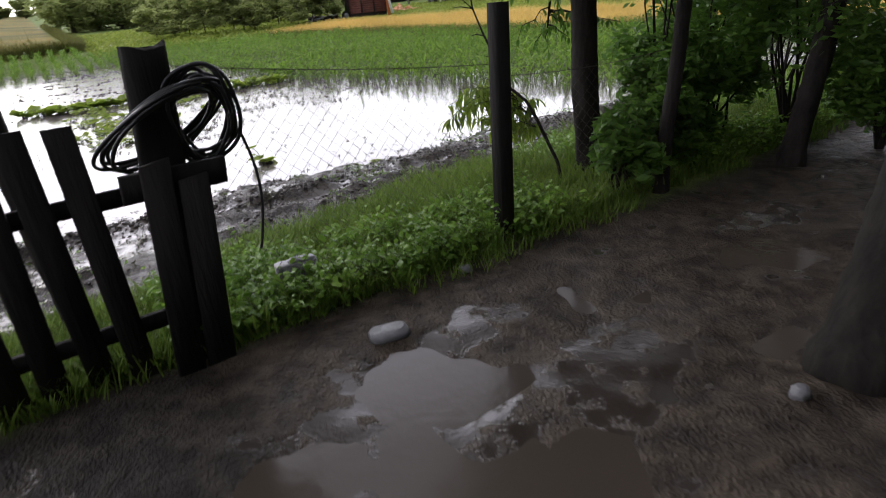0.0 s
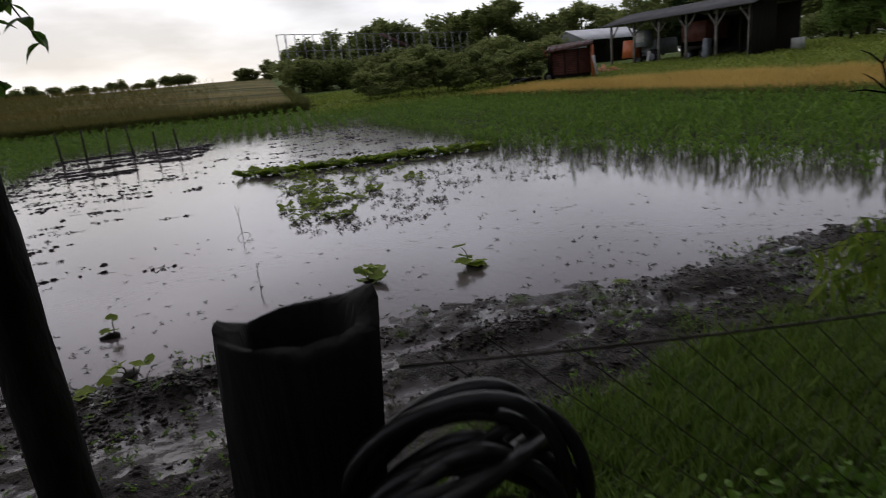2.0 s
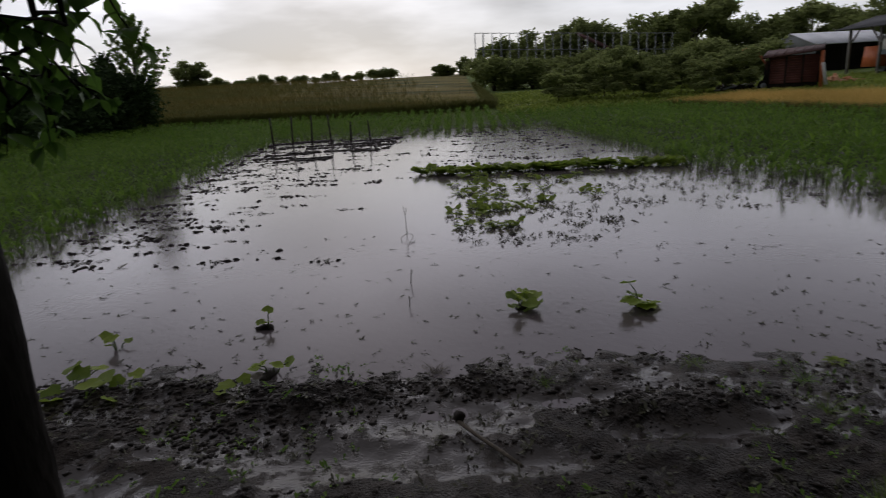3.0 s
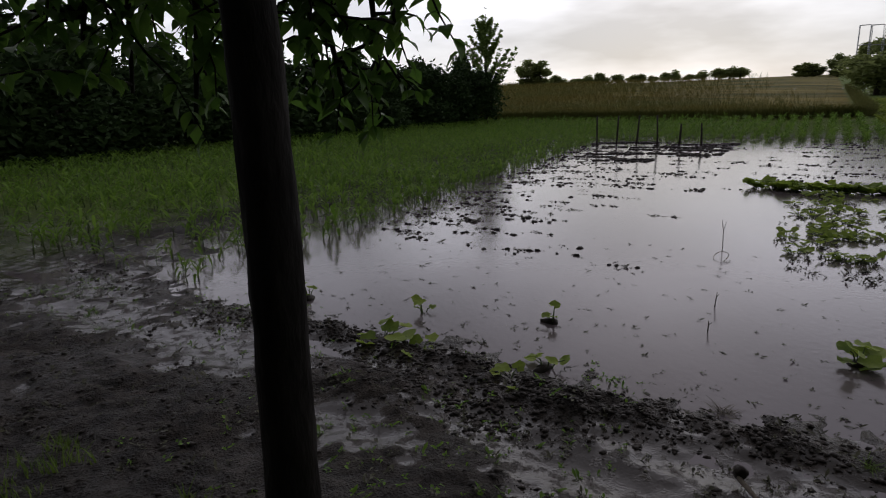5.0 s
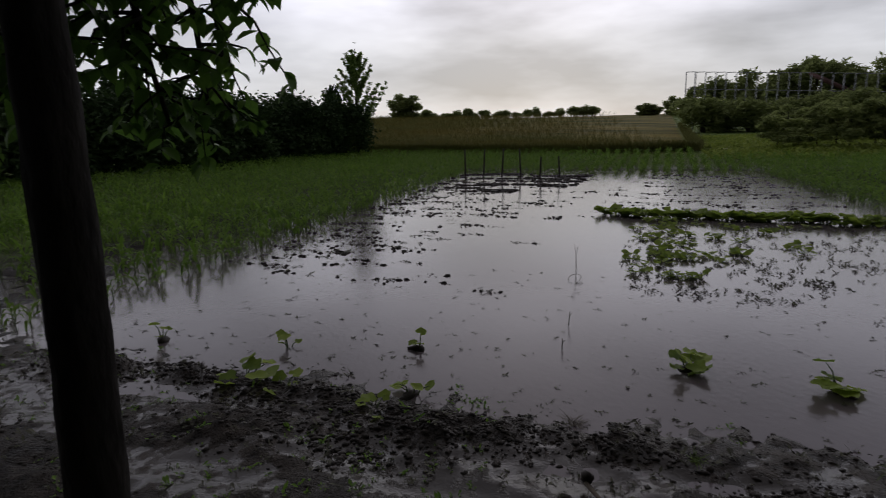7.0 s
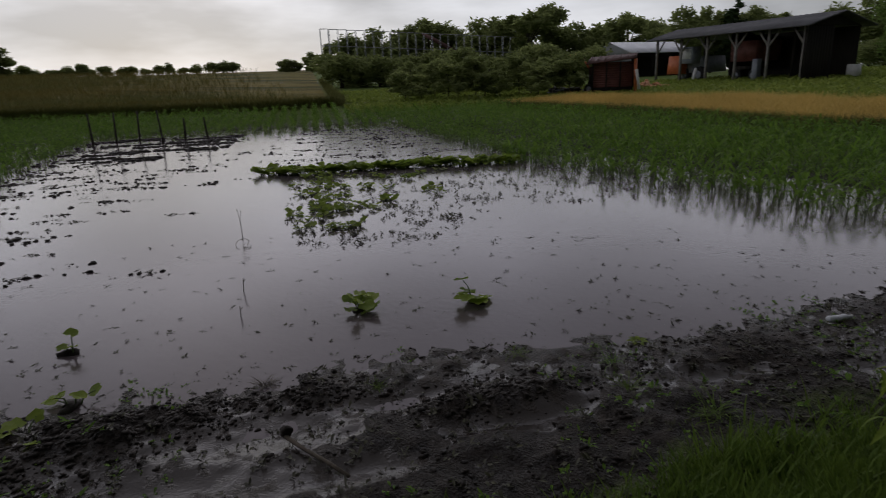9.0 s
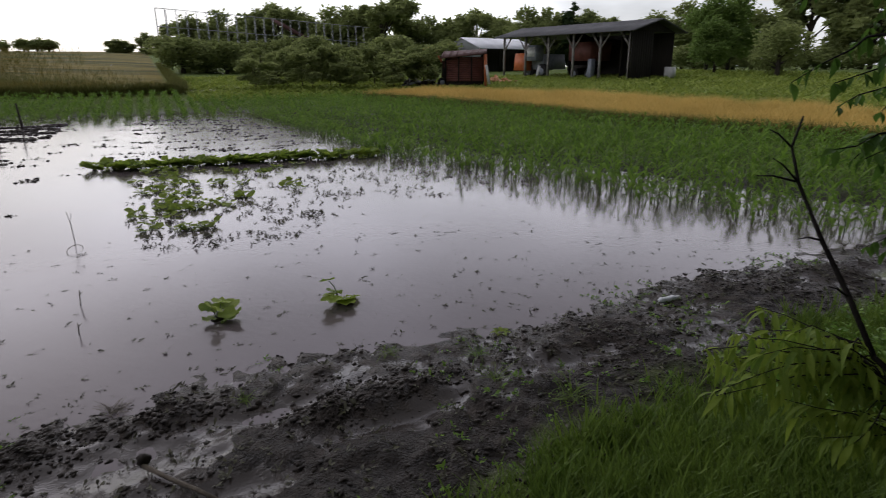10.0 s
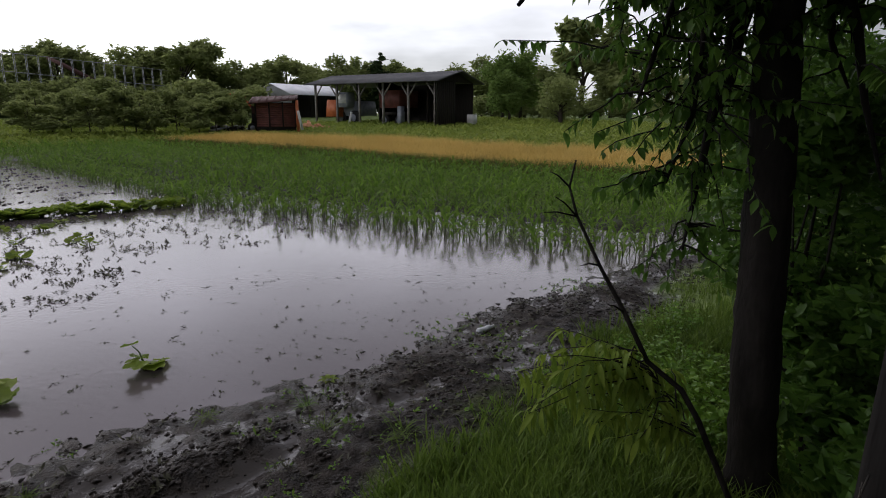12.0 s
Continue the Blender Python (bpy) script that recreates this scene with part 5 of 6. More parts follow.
def build_wagon():
    x, y = spot(-12.2, 46.5)
    z = ground_at(x, y)
    ob = thing("wooden_wagon", pose(x, y, z, 0, 0, 14), "faded red wooden wagon with a sloping rusty roof", "wagon")
    body = part("body", box(Geo(), 0, 0.05, 1.3, 2.86, 1.8, 1.75, 1.0, 0.03), M_BOARD, ob)
    for i in range(11):
        part("plank", box(Geo(), 0.02 * (i % 2), -0.90, 0.52 + 0.155 * i, 2.84 - 0.05 * (i % 3), 0.05, 0.145), M_RED, body)
    for px in (-1.40, -0.45, 0.5, 1.40):
        part("batten", box(Geo(), px, -0.95, 1.3, 0.10, 0.05, 1.8), M_BOARD, body)
    roof = Geo().add([(-1.85, -1.35, 2.12), (1.55, -1.35, 2.42), (1.75, 1.1, 2.78), (-1.55, 1.1, 2.6), (-1.85, -1.35, 2.04), (1.55, -1.35, 2.34), (1.75, 1.1, 2.70), (-1.55, 1.1, 2.52)],
                     [(0, 1, 2, 3), (7, 6, 5, 4), (0, 4, 5, 1), (1, 5, 6, 2), (2, 6, 7, 3), (3, 7, 4, 0)])
    part("roof", roof, M_REDROOF, ob)
    for i in range(7):
        u = -1.6 + 0.52 * i
        part("roof_rib", beam(Geo(), (u - 0.08, -1.34, 2.16 + 0.088 * (u + 1.7)), (u + 0.2, 1.05, 2.66 + 0.055 * (u + 1.7)), 0.045), M_REDROOF, ob)
    part("chassis", box(Geo(), 0, -0.02, 0.38, 2.8, 1.7, 0.42), M_BOARD, ob)
    for a in (-0.95, 0.95):
        for b in (-0.7, 0.7):
            wheel(ob, a, b, 0.3, 0.3, 0.18)
    part("red_frame", beam(Geo(), (1.55, -1.25, 0.1), (1.5, -1.2, 2.35), 0.16), M_ORANGE, ob, "upright orange-red frame")
    part("prop", beam(Geo(), (1.55, -1.45, 1.6), (1.8, -1.6, 0.25), 0.14), M_WHITE, ob, "pale leaning board")
    mx, my = spot(-13.75, 46.6)
    mower = thing("farm_machine", pose(mx, my, ground_at(mx, my), 0, 0, 14), "dark rusty farm machine standing beside the wagon", "machine")
    part("frame", box(Geo(), 0, 0, 0.9, 1.0, 1.1, 0.9, 0.8, 0.08), M_BOARD, mower)
    part("hopper", box(Geo(), 0.05, 0, 1.6, 0.8, 0.8, 0.6, 1.25, 0.05), M_REDROOF, mower)
    for a in (-0.5, 0.5):
        wheel(mower, a * 0.8, a * 0.5 - 0.3, 0.36, 0.36, 0.2)
    x, y = spot(-14.9, 47.5)
    z = ground_at(x, y)
    au = thing("loading_auger", pose(x, y, z, 0, 0, 14), "orange farm auger rising beside the wagon", "auger")
    part("tube", tube(Geo(), [(-0.9, 0, 2.75), (-0.5, 0, 2.82), (0, 0, 2.6), (0.7, 0.1, 1.6), (1.0, 0.2, 0.5)], [0.04, 0.06, 0.07, 0.08, 0.08], 8), M_ORANGE, au)
    part("stand", tube(Geo(), [(0.6, 0.1, 1.7), (0.5, 0.3, 0)], 0.06, 6), M_BOARD, au)
    x, y = spot(-9.5, 52)
    z = ground_at(x, y)
    rng = np.random.RandomState(33)
    for dx, dy, sx, sz, k in ((0, 0, 1.0, 0.62, 13), (1.15, 0.4, 0.8, 0.4, 9), (-0.9, 0.3, 0.6, 0.8, 9)):
        g = Geo()
        for _ in range(k):
            cx, cy, up = rng.normal(0, sx * 0.33), rng.normal(0, sx * 0.25), rng.uniform(0.1, 0.75)
            lump(g, rng, (cx, cy, sz * up), (sx * rng.uniform(0.12, 0.34), sx * rng.uniform(0.12, 0.3), sz * rng.uniform(0.15, 0.4)), 9, 6, 0.45)
        tagged(part("tarpaulin", g, M_PEACH), "crumpled orange tarpaulin heap beside the wagon", "tarpaulin", "tarpaulins beside the wagon").matrix_basis = pose(x + dx, y + dy, z)
    # scrap lying at the orchard's end
    rng = np.random.RandomState(77)
    for i in range(12):
        x, y = spot(-17.6 + 0.28 * i + rng.uniform(-0.2, 0.2), 47.0 + rng.uniform(-1, 1))
        z = ground_at(x, y)
        g = Geo()
        if i % 3:
            beam(g, (-0.6, 0, 0.15), (0.6, rng.uniform(-0.4, 0.4), rng.uniform(0.2, 0.7)), 0.12)
        else:
            lump(g, rng, (0, 0, 0.2), (0.45, 0.35, 0.3), 8, 5, 0.3)
        tagged(part("scrap", g, (M_BOARD, M_BEAM, M_PLASTER)[i % 3]), "weathered scrap board lying at the end of the orchard", "scrap", "scrap heap").matrix_basis = pose(x, y, z, 0, 0, rng.uniform(0, 180))


def lump(geo, rng, centre, radii, sides=6, rings=4, rough=0.25):
    """A closed uneven lump."""
    v = [(0, 0, -1)]
    for i in range(1, rings):
        t = math.pi * i / rings
        for j in range(sides):
            a = 2 * math.pi * (j + 0.5 * (i % 2)) / sides
            r = 1 + rough * rng.normal()
            v.append((math.sin(t) * math.cos(a) * r, math.sin(t) * math.sin(a) * r, -math.cos(t) * (1 + rough * 0.5 * rng.normal())))
    v.append((0, 0, 1))
    v = np.array(v) * np.array(radii) + np.array(centre)
    f = [(0, 1 + (j + 1) % sides, 1 + j) for j in range(sides)]
    for i in range(rings - 2):
        for j in range(sides):
            p, q = 1 + i * sides, 1 + (i + 1) * sides
            f += [(p + j, p + (j + 1) % sides, q + (j + 1) % sides), (p + j, q + (j + 1) % sides, q + j)]
    last = len(v) - 1
    f += [(last, last - sides + j, last - sides + (j + 1) % sides) for j in range(sides)]
    return geo.add(v, np.array(f))


build_wagon()


def build_trellis():
    a, b = np.array(spot(-38.6, 88)), np.array(spot(-20.0, 97))
    k = 26
    turn = math.degrees(math.atan2(*(b - a)[::-1]))
    za = ground_at(*a)
    trellis = thing("trellis", pose(a[0], a[1], za, 0, 0, turn), "row of tall pale steel trellis frames with cross bars", "trellis")
    step = float(np.linalg.norm(b - a)) / (k - 1)
    for i in range(k):
        p = a + (b - a) * i / (k - 1)
        z = ground_at(*p) - za
        top = 9.55 - 1.65 * i / (k - 1) - za
        g = Geo()
        for off in (0, 1.1):
            tube(g, [(i * step + off, 0, z), (i * step + off, 0, top)], 0.035 if i else 0.07, 5)
        fr = part("frame", g, M_STEEL, trellis)
        for zz in (top, top - 2.2, top - 4.3):
            part("bar", tube(Geo(), [(i * step, 0, zz), (i * step + 1.1, 0, zz)], 0.05, 5), M_STEEL, fr)
    ob = thing("trellis_wire", pose(0, 0, 0), "thin wires strung along the trellis frames", "wire")
    za, zb = 9.6, 7.95
    for dz in (0, -2.2, -4.3):
        part("wire", tube(Geo(), [(*a, za + dz), (*b, zb + dz)], 0.02, 4), M_STEEL, ob)
    # red conveyor among the trees behind
    x, y = spot(-28.0, 93)
    z = ground_at(x, y)
    ob = thing("conveyor", pose(x, y, z), "dark red conveyor arm showing among the trees", "conveyor")
    part("arm", tube(Geo(), [(-2.6, 0, 7.3), (-1, 0, 6.5), (3.0, 0.5, 4.3)], [0.2, 0.3, 0.3], 4), M_REDROOF, ob)
    part("support", tube(Geo(), [(0.5, 0.2, 0), (0.5, 0.2, 5.7)], 0.12, 5), M_BOARD, ob)


build_trellis()


# ---- in the water ----
def round_leaf(rng, r):
    """A lobed, slightly cupped leaf."""
    k = 14
    v = [(0, 0, 0)]
    for j in range(k):
        a = 2 * math.pi * j / k
        q = r * (1 + 0.13 * math.cos(5 * a) + 0.05 * rng.normal())
        if j == 0:
            q *= 0.45
        v.append((q * math.cos(a), q * math.sin(a), r * (0.18 + 0.10 * rng.normal())))
    return np.array(v), np.array([(0, 1 + j, 1 + (j + 1) % k) for j in range(k)])


def squash_parts(rng, count, tall, r, splay=0.2):
    stems, leaves = Geo(), Geo()
    for i in range(count):
        a = i * 2.4 + rng.uniform(-0.5, 0.5)
        top = np.array((math.cos(a) * splay * rng.uniform(0.4, 1.2), math.sin(a) * splay * rng.uniform(0.4, 1.2), tall * rng.uniform(0.2, 1.05)))
        tube(stems, [(0, 0, -0.1), top * np.array((0.5, 0.5, 0.7)), top], [0.008, 0.006, 0.004], 5, 0, 0, False)
        v, f = round_leaf(rng, r * rng.uniform(0.65, 1.2))
        leaves.add(turned(v, a + 3.14, rng.uniform(-0.3, 0.7), rng.uniform(-0.4, 0.4), 1, top), f)
    return stems, leaves


def build_squash():
    rng = np.random.RandomState(31)

    def plant(x, y, count, tall, r, splay, label, group="", mud=0.0, raised=0.0):
        ob = thing("squash_plant", pose(x, y, 0, 0, 0, 0 if raised else rng.uniform(0, 360)), label, "squash plant", group)
        st, lv = squash_parts(rng, count, tall, r, splay)
        if raised:
            tube(st, [(0, 0, 0), (-0.07, 0.02, raised * 0.75), (-0.13, 0.03, raised)], [0.008, 0.006, 0.004], 5, 0, 0, False)
            v, f = round_leaf(rng, r * 0.75)
            lv.add(turned(v, 3.0, 0.35, 0.2, 1, (-0.15, 0.03, raised)), f)
        part("stalk", st, M_CORNSTALK, ob)
        part("foliage", lv, M_SQUASH, ob)
        if mud:
            g = Geo()
            lump(g, rng, (0.3 * mud, 0, 0.0), (mud, mud * 0.6, 0.05), 11, 6, 0.22)
            part("mud_mound", g, M_CLOD, ob, "dark wet mud mound")
    plant(-4.03, 7.37, 8, 0.15, 0.095, 0.13, "squash plant with broad green leaves standing in flood water", mud=0.11)
    plant(-3.10, 7.99, 6, 0.09, 0.10, 0.14, "half-drowned squash plant with one raised leaf", mud=0.10, raised=0.21)
    plant(-5.78, 5.58, 3, 0.19, 0.05, 0.06, "small squash seedling with one upright leaf", mud=0.09)
    plant(-7.55, 3.38, 4, 0.19, 0.06, 0.12, "squash seedling at the muddy edge of the water", mud=0.1)
    plant(-6.59, 4.48, 4, 0.13, 0.06, 0.11, "thin squash seedling standing in shallow water")
    plant(-5.95, 3.92, 8, 0.14, 0.085, 0.24, "low spreading squash plant on the muddy edge", mud=0.16)
    plant(-5.55, 4.15, 4, 0.12, 0.065, 0.16, "low squash plant on the muddy edge")
    plant(-4.90, 5.05, 4, 0.14, 0.07, 0.14, "mud-splashed small squash plant in the water", mud=0.09)
    plant(-4.72, 4.62, 5, 0.12, 0.07, 0.16, "mud-splashed small squash plant on the bank", mud=0.1)
    # the long bed
    for i in range(38):
        s = -0.75 + 6.2 * i / 37 + rng.normal(0, 0.06)
        n = 15.5 - 0.12 * (s + 0.7) + rng.normal(0, 0.14)
        plant(*at_garden(s, n)[:2], rng.randint(14, 19), rng.uniform(0.12, 0.2), rng.uniform(0.09, 0.125), rng.uniform(0.16, 0.28), "bushy squash plant in a long row across the water", "squash row")
    # the loose patch in front of it
    for i in range(64):
        n = rng.uniform(8.8, 14.9)
        s = rng.normal(0.35 + (15 - n) * 0.05, 0.3) if i < 40 else rng.uniform(0.5, 1.2 + 0.7 * (n - 8.8))
        plant(*at_garden(s, n)[:2], rng.randint(5, 9), 0.075, rng.uniform(0.045, 0.075), 0.16, "drooping squash plant in shallow flood water", "squash patch")


build_squash()


def sprig(rng, size=0.1):
    g = Geo()
    for i in range(rng.randint(4, 8)):
        v, f = strip(size * rng.uniform(0.5, 1.2), size * 0.45, rng.uniform(0.1, 1.3), rng.uniform(0.2, 0.8), 2, 0.3, 0.1)
        g.add(turned(v, rng.uniform(0, 6.28), 0, rng.uniform(-0.5, 0.5), 1, (rng.normal(0, size * 0.4), rng.normal(0, size * 0.4), 0)), f)
    return g.arrays()


def clod_template(rng):
    g = Geo()
    lump(g, rng, (0, 0, 0.1), (1.15, 0.8, 0.55), 7, 4, 0.40)
    return g.arrays()


def build_debris():
    rng = np.random.RandomState(41)
    tpl = [sprig(rng) for _ in range(8)]
    clods = [clod_template(rng) for _ in range(8)]

    def water(s, n, z=0.0):
        return np.stack([ORIGIN[0] + s * E1[0] + n * E2[0], ORIGIN[1] + s * E1[1] + n * E2[1], np.full(len(s), z)], -1)
    # drowned seedlings in the squash patch
    n = rng.uniform(7.9, 14.8, 330)
    s = rng.uniform(0.0, 1, 330) * (1.5 + (n - 7.2) * 0.75)
    s, n = np.concatenate([s, rng.uniform(4.2, 7.6, 110)]), np.concatenate([n, rng.uniform(9.5, 13.2, 110)])
    keep = s < right_edge(n) + 0.5
    s, n = s[keep], n[keep]
    s = np.repeat(s, 2) + rng.normal(0, 0.07, len(s) * 2)
    n = np.repeat(n, 2) + rng.normal(0, 0.07, len(n) * 2)
    p = water(s, n)
    tagged(part("drowned_seedlings", scatter(Geo(), tpl, p, rng.uniform(0.3, 0.75, len(p)), rng.uniform(0, 6.28, len(p)), rng, 0.4), M_DEBRIS),
           "dark drowned seedlings poking out of the water", "seedlings", kind="stuff")
    # flotsam in streaks over the open side
    seeds_n = rng.uniform(7.5, 30.5, 320)
    seeds_s = left_edge(seeds_n) + 0.2 + np.abs(rng.normal(0, 1, 320)) * np.interp(seeds_n, (7, 12, 30), (2.5, 2.4, 4.5))
    ok = seeds_s < np.interp(seeds_n, (7, 15, 16, 31), (-1.2, -1.3, 4.6, 4.6))
    seeds_s = np.concatenate([seeds_s[ok], rng.uniform(-0.5, 4.6, 130)])
    seeds_n = np.concatenate([seeds_n[ok], rng.uniform(16.5, 30.0, 130)])
    s, n, sc = [], [], []
    for a, b in zip(seeds_s, seeds_n):
        k = rng.randint(4, 13)
        run = rng.uniform(0.15, 0.7)
        s.append(a + rng.uniform(-run, run, k))
        n.append(b + rng.normal(0, 0.05, k))
        sc.append(rng.uniform(0.3, 1.1, k))
    s, n, sc = np.concatenate(s), np.concatenate(n), np.concatenate(sc)
    half = rng.rand(len(s)) < 0.5
    p = water(s, n)
    flat = [(v * np.array((1, 1, 0.55)), f) for v, f in tpl]
    tagged(part("floating_debris", scatter(Geo(), flat, p[half], sc[half] * 0.9, rng.uniform(0, 6.28, half.sum()), rng, 0.4), M_DEBRIS),
           "dark floating plant debris in streaks on the water", "debris", kind="stuff")
    tagged(part("mud_lumps", scatter(Geo(), clods, p[~half], sc[~half] * 0.045, rng.uniform(0, 6.28, (~half).sum()), rng, 0.4), M_CLOD),
           "dark mud lumps showing above the flood water", "mud", kind="stuff")
    # specks near the shore
    s, n = rng.uniform(-6, 9, 1700), 3.9 + 5.0 * rng.rand(1700) ** 2.4
    p = water(s, n)
    tagged(part("floating_specks", scatter(Geo(), flat, p, 0.08 + 0.42 * rng.rand(len(p)) ** 2, rng.uniform(0, 6.28, len(p)), rng, 0.4), M_DEBRIS),
           "tiny dark specks of plant matter floating near the shore", "debris", kind="stuff")
    # soil ridges at the far stakes
    n = 30.3 - 9.5 * rng.rand(4200) ** 1.7
    n = np.round(n / 0.6) * 0.6 + rng.normal(0, 0.08, 4200)
    s = rng.uniform(-9.3, -2.8, 4200)
    keep = (N1(s * 0.55, n * 1.7 + 5) + 0.5 * N2(s * 1.5, n * 1.7) > 0.06) & (s > left_edge(n))
    s, n = s[keep], n[keep]
    p = water(s, n, 0.0)
    tagged(part("soil_ridges", scatter(Geo(), clods, p, rng.uniform(0.03, 0.09, len(p)), rng.uniform(0, 6.28, len(p)), rng, 0.4), M_CLOD),
           "dark soil ridges standing out of the water near the stakes", "soil", kind="stuff")
    # crumbled wet soil on the bank
    s = rng.uniform(-9, 9.5, 42000)
    n = grass_edge(s) - 0.3 + rng.rand(42000) * (5.1 - grass_edge(s) + 0.3)
    dens = N1(s * 1.2 + 7, n * 1.2) + 0.6 * N2(s * 3, n * 3)
    keep = rng.rand(42000) < np.clip(0.42 + 1.4 * dens, 0.03, 1) * smooth(5.2, 4.0, n)
    s, n = s[keep], n[keep]
    p = on_ground(s, n)
    p[:, 2] = np.maximum(p[:, 2], -0.012)
    size = (0.004 + 0.019 * rng.rand(len(s)) ** 4) * (1 - 0.75 * (film(s, n) > 0.5))
    tagged(part("mud_crumbs", scatter(Geo(), clods, p, size, rng.uniform(0, 6.28, len(s)), rng, 0.4), M_CLOD),
           "crumbled wet mud clods along the water's edge", "mud", kind="stuff")
    # larger dark heaps of soil at the edge
    hs, hn = [], []
    for x, y in ((-5.11, 4.47), (-4.5, 4.75), (-4.09, 4.94), (-3.99, 5.34), (-5.01, 3.97), (-5.7, 3.9), (-6.4, 3.5), (-3.33, 5.88), (-2.35, 6.15), (-6.9, 2.9), (-4.3, 4.3), (-2.0, 6.5)):
        a, b = to_garden(x, y)
        hs.append(a + rng.normal(0, 0.28, 240))
        hn.append(b + rng.normal(0, 0.13, 240))
    hs, hn = np.concatenate(hs), np.concatenate(hn)
    p = on_ground(hs, hn)
    p[:, 2] = np.maximum(p[:, 2], -0.004)
    tagged(part("soil_heaps", scatter(Geo(), clods, p, 0.006 + 0.020 * rng.rand(len(p)) ** 2, rng.uniform(0, 6.28, len(p)), rng, 0.4), M_CLOD),
           "dark heaps of wet garden soil at the water's edge", "soil", kind="stuff")
    # soaked leaves and straws lying on the mud
    s = rng.uniform(-8.5, 9, 2600)
    n = grass_edge(s) - 0.4 + rng.rand(2600) * (4.9 - grass_edge(s) + 0.4)
    p = on_ground(s, n, 0.004)
    keep = p[:, 2] > -0.01
    p = p[keep]
    tagged(part("mud_litter", scatter(Geo(), tpl, p, rng.uniform(0.15, 0.55, len(p)), rng.uniform(0, 6.28, len(p)), rng, 0.5), M_DEBRIS),
           "soaked dark leaves and straws on the mud", "litter", kind="stuff")
    # small weeds on the bank's mud
    s = rng.uniform(-8, 9.5, 2600)
    n = grass_edge(s) - 0.2 + rng.rand(2600) * (4.7 - grass_edge(s))
    keep = N1(s * 0.9 + 3, n * 0.9 + 8) + 0.6 * N2(s * 3, n * 3) > 0.08
    s, n = s[keep], n[keep]
    p = on_ground(s, n)
    p[:, 2] = np.maximum(p[:, 2], 0.0)
    tagged(part("mud_weeds", scatter(Geo(), tpl, p, rng.uniform(0.15, 0.55, len(p)), rng.uniform(0, 6.28, len(p)), rng, 0.4), M_WEED),
           "small green weeds sprouting on the mud", "weeds", kind="stuff")
    # stakes
    for i in range(6):
        s, n = -8.7 + 4.6 * i / 5, 27.7
        x, y, _ = at_garden(s, n)
        ob = thing("garden_stake", pose(x, y, 0, rng.normal(0, 2), rng.normal(0, 3), 0), "dark wooden stake standing in the flooded bed", "stake", "row of stakes")
        part("stake", tube(Geo(), [(0, 0, -0.2), (0.01, 0, 0.7), (0, 0.01, 1.38 if i < 4 else 1.0)], [0.045, 0.042, 0.035], 7, 0.2, i), M_STAKE, ob)
    # twigs standing in the water
    for x, y, h, dx in ((-5.57, 7.32, 0.17, 0.03), (-5.04, 6.77, 0.12, 0.01), (-7.45, 9.14, 0.42, -0.05)):
        g = tube(Geo(), [(0, 0, -0.1), (dx * 0.4, 0.01, h * 0.6), (dx, 0, h)], [0.006, 0.005, 0.003], 6)
        tube(g, [(dx * 0.4, 0.01, h * 0.6), (dx * 0.4 + 0.05, 0, h * 0.95)], 0.003, 5)
        tagged(part("twig", g, M_DRY), "thin bare twig standing upright in the water", "twig", "twigs in the water").matrix_basis = pose(x, y, 0)
    a = np.linspace(0, 5.2, 24)
    g = tube(Geo(), np.stack([0.09 * np.cos(a), 0.09 * np.sin(a), 0.06 * np.sin(a * 0.8) + 0.02], -1), 0.004, 5)
    tagged(part("bent_stalk", g, M_DRY), "thin curled stalk lying in the water", "stalk").matrix_basis = pose(-7.05, 8.75, 0)
    # stick on the mud
    x, y = -3.13, 5.31
    z = max(0.02, ground_at(x, y)) + 0.02
    ob = thing("stick", pose(x, y, z), "dark broken stick lying on the wet mud", "stick")
    part("shaft", tube(Geo(), [(0, 0, 0.03), (0.2, -0.05, 0.025), (0.42, -0.10, 0.03), (0.6, -0.16, 0.045)], [0.014, 0.012, 0.012, 0.010], 8, 0.2, 3), M_DRY, ob)
    g = Geo()
    lump(g, rng, (-0.01, 0.02, 0.05), (0.04, 0.03, 0.045), 8, 5, 0.2)
    part("knot", g, M_CLOD, ob)
    # dry tuft in the water
    for x, y, r, cnt, mat, lab in ((-3.81, 5.84, 0.14, 60, M_DRY, "dry tuft of rootstock in shallow water"), (-3.0, 6.12, 0.10, 40, M_GRASS, "green grass tuft at the water's edge"),
                                   (-2.25, 7.0, 0.12, 40, M_GRASS, "green grass tuft at the water's edge"), (-1.35, 6.75, 0.16, 60, M_GRASS, "grass tuft on the mud"),
                                   (-0.8, 6.55, 0.2, 80, M_GRASS, "grass tuft on the mud"), (-1.55, 7.1, 0.12, 50, M_WEED, "grass tuft on the mud")):
        g = Geo()
        for _ in range(cnt):
            v, f = strip(r * rng.uniform(0.5, 1.3), 0.006, rng.uniform(0.2, 1.1), rng.uniform(0.2, 0.9), 3, 0.2, 0.2)
            g.add(turned(v, rng.uniform(0, 6.28), 0, 0, 1, (rng.normal(0, r * 0.2), rng.normal(0, r * 0.2), 0)), f)
        tagged(part("grass_tuft", g, mat), lab, "grass tuft", "grass tufts").matrix_basis = pose(x, y, max(0.0, ground_at(x, y)))
    # litter
    x, y = 0.02, 8.68
    z = max(0.0, ground_at(x, y))
    ob = thing("plastic_bottle", pose(x, y, z + 0.03, 0, 88, 35), "crushed clear plastic bottle lying on the shore", "bottle")
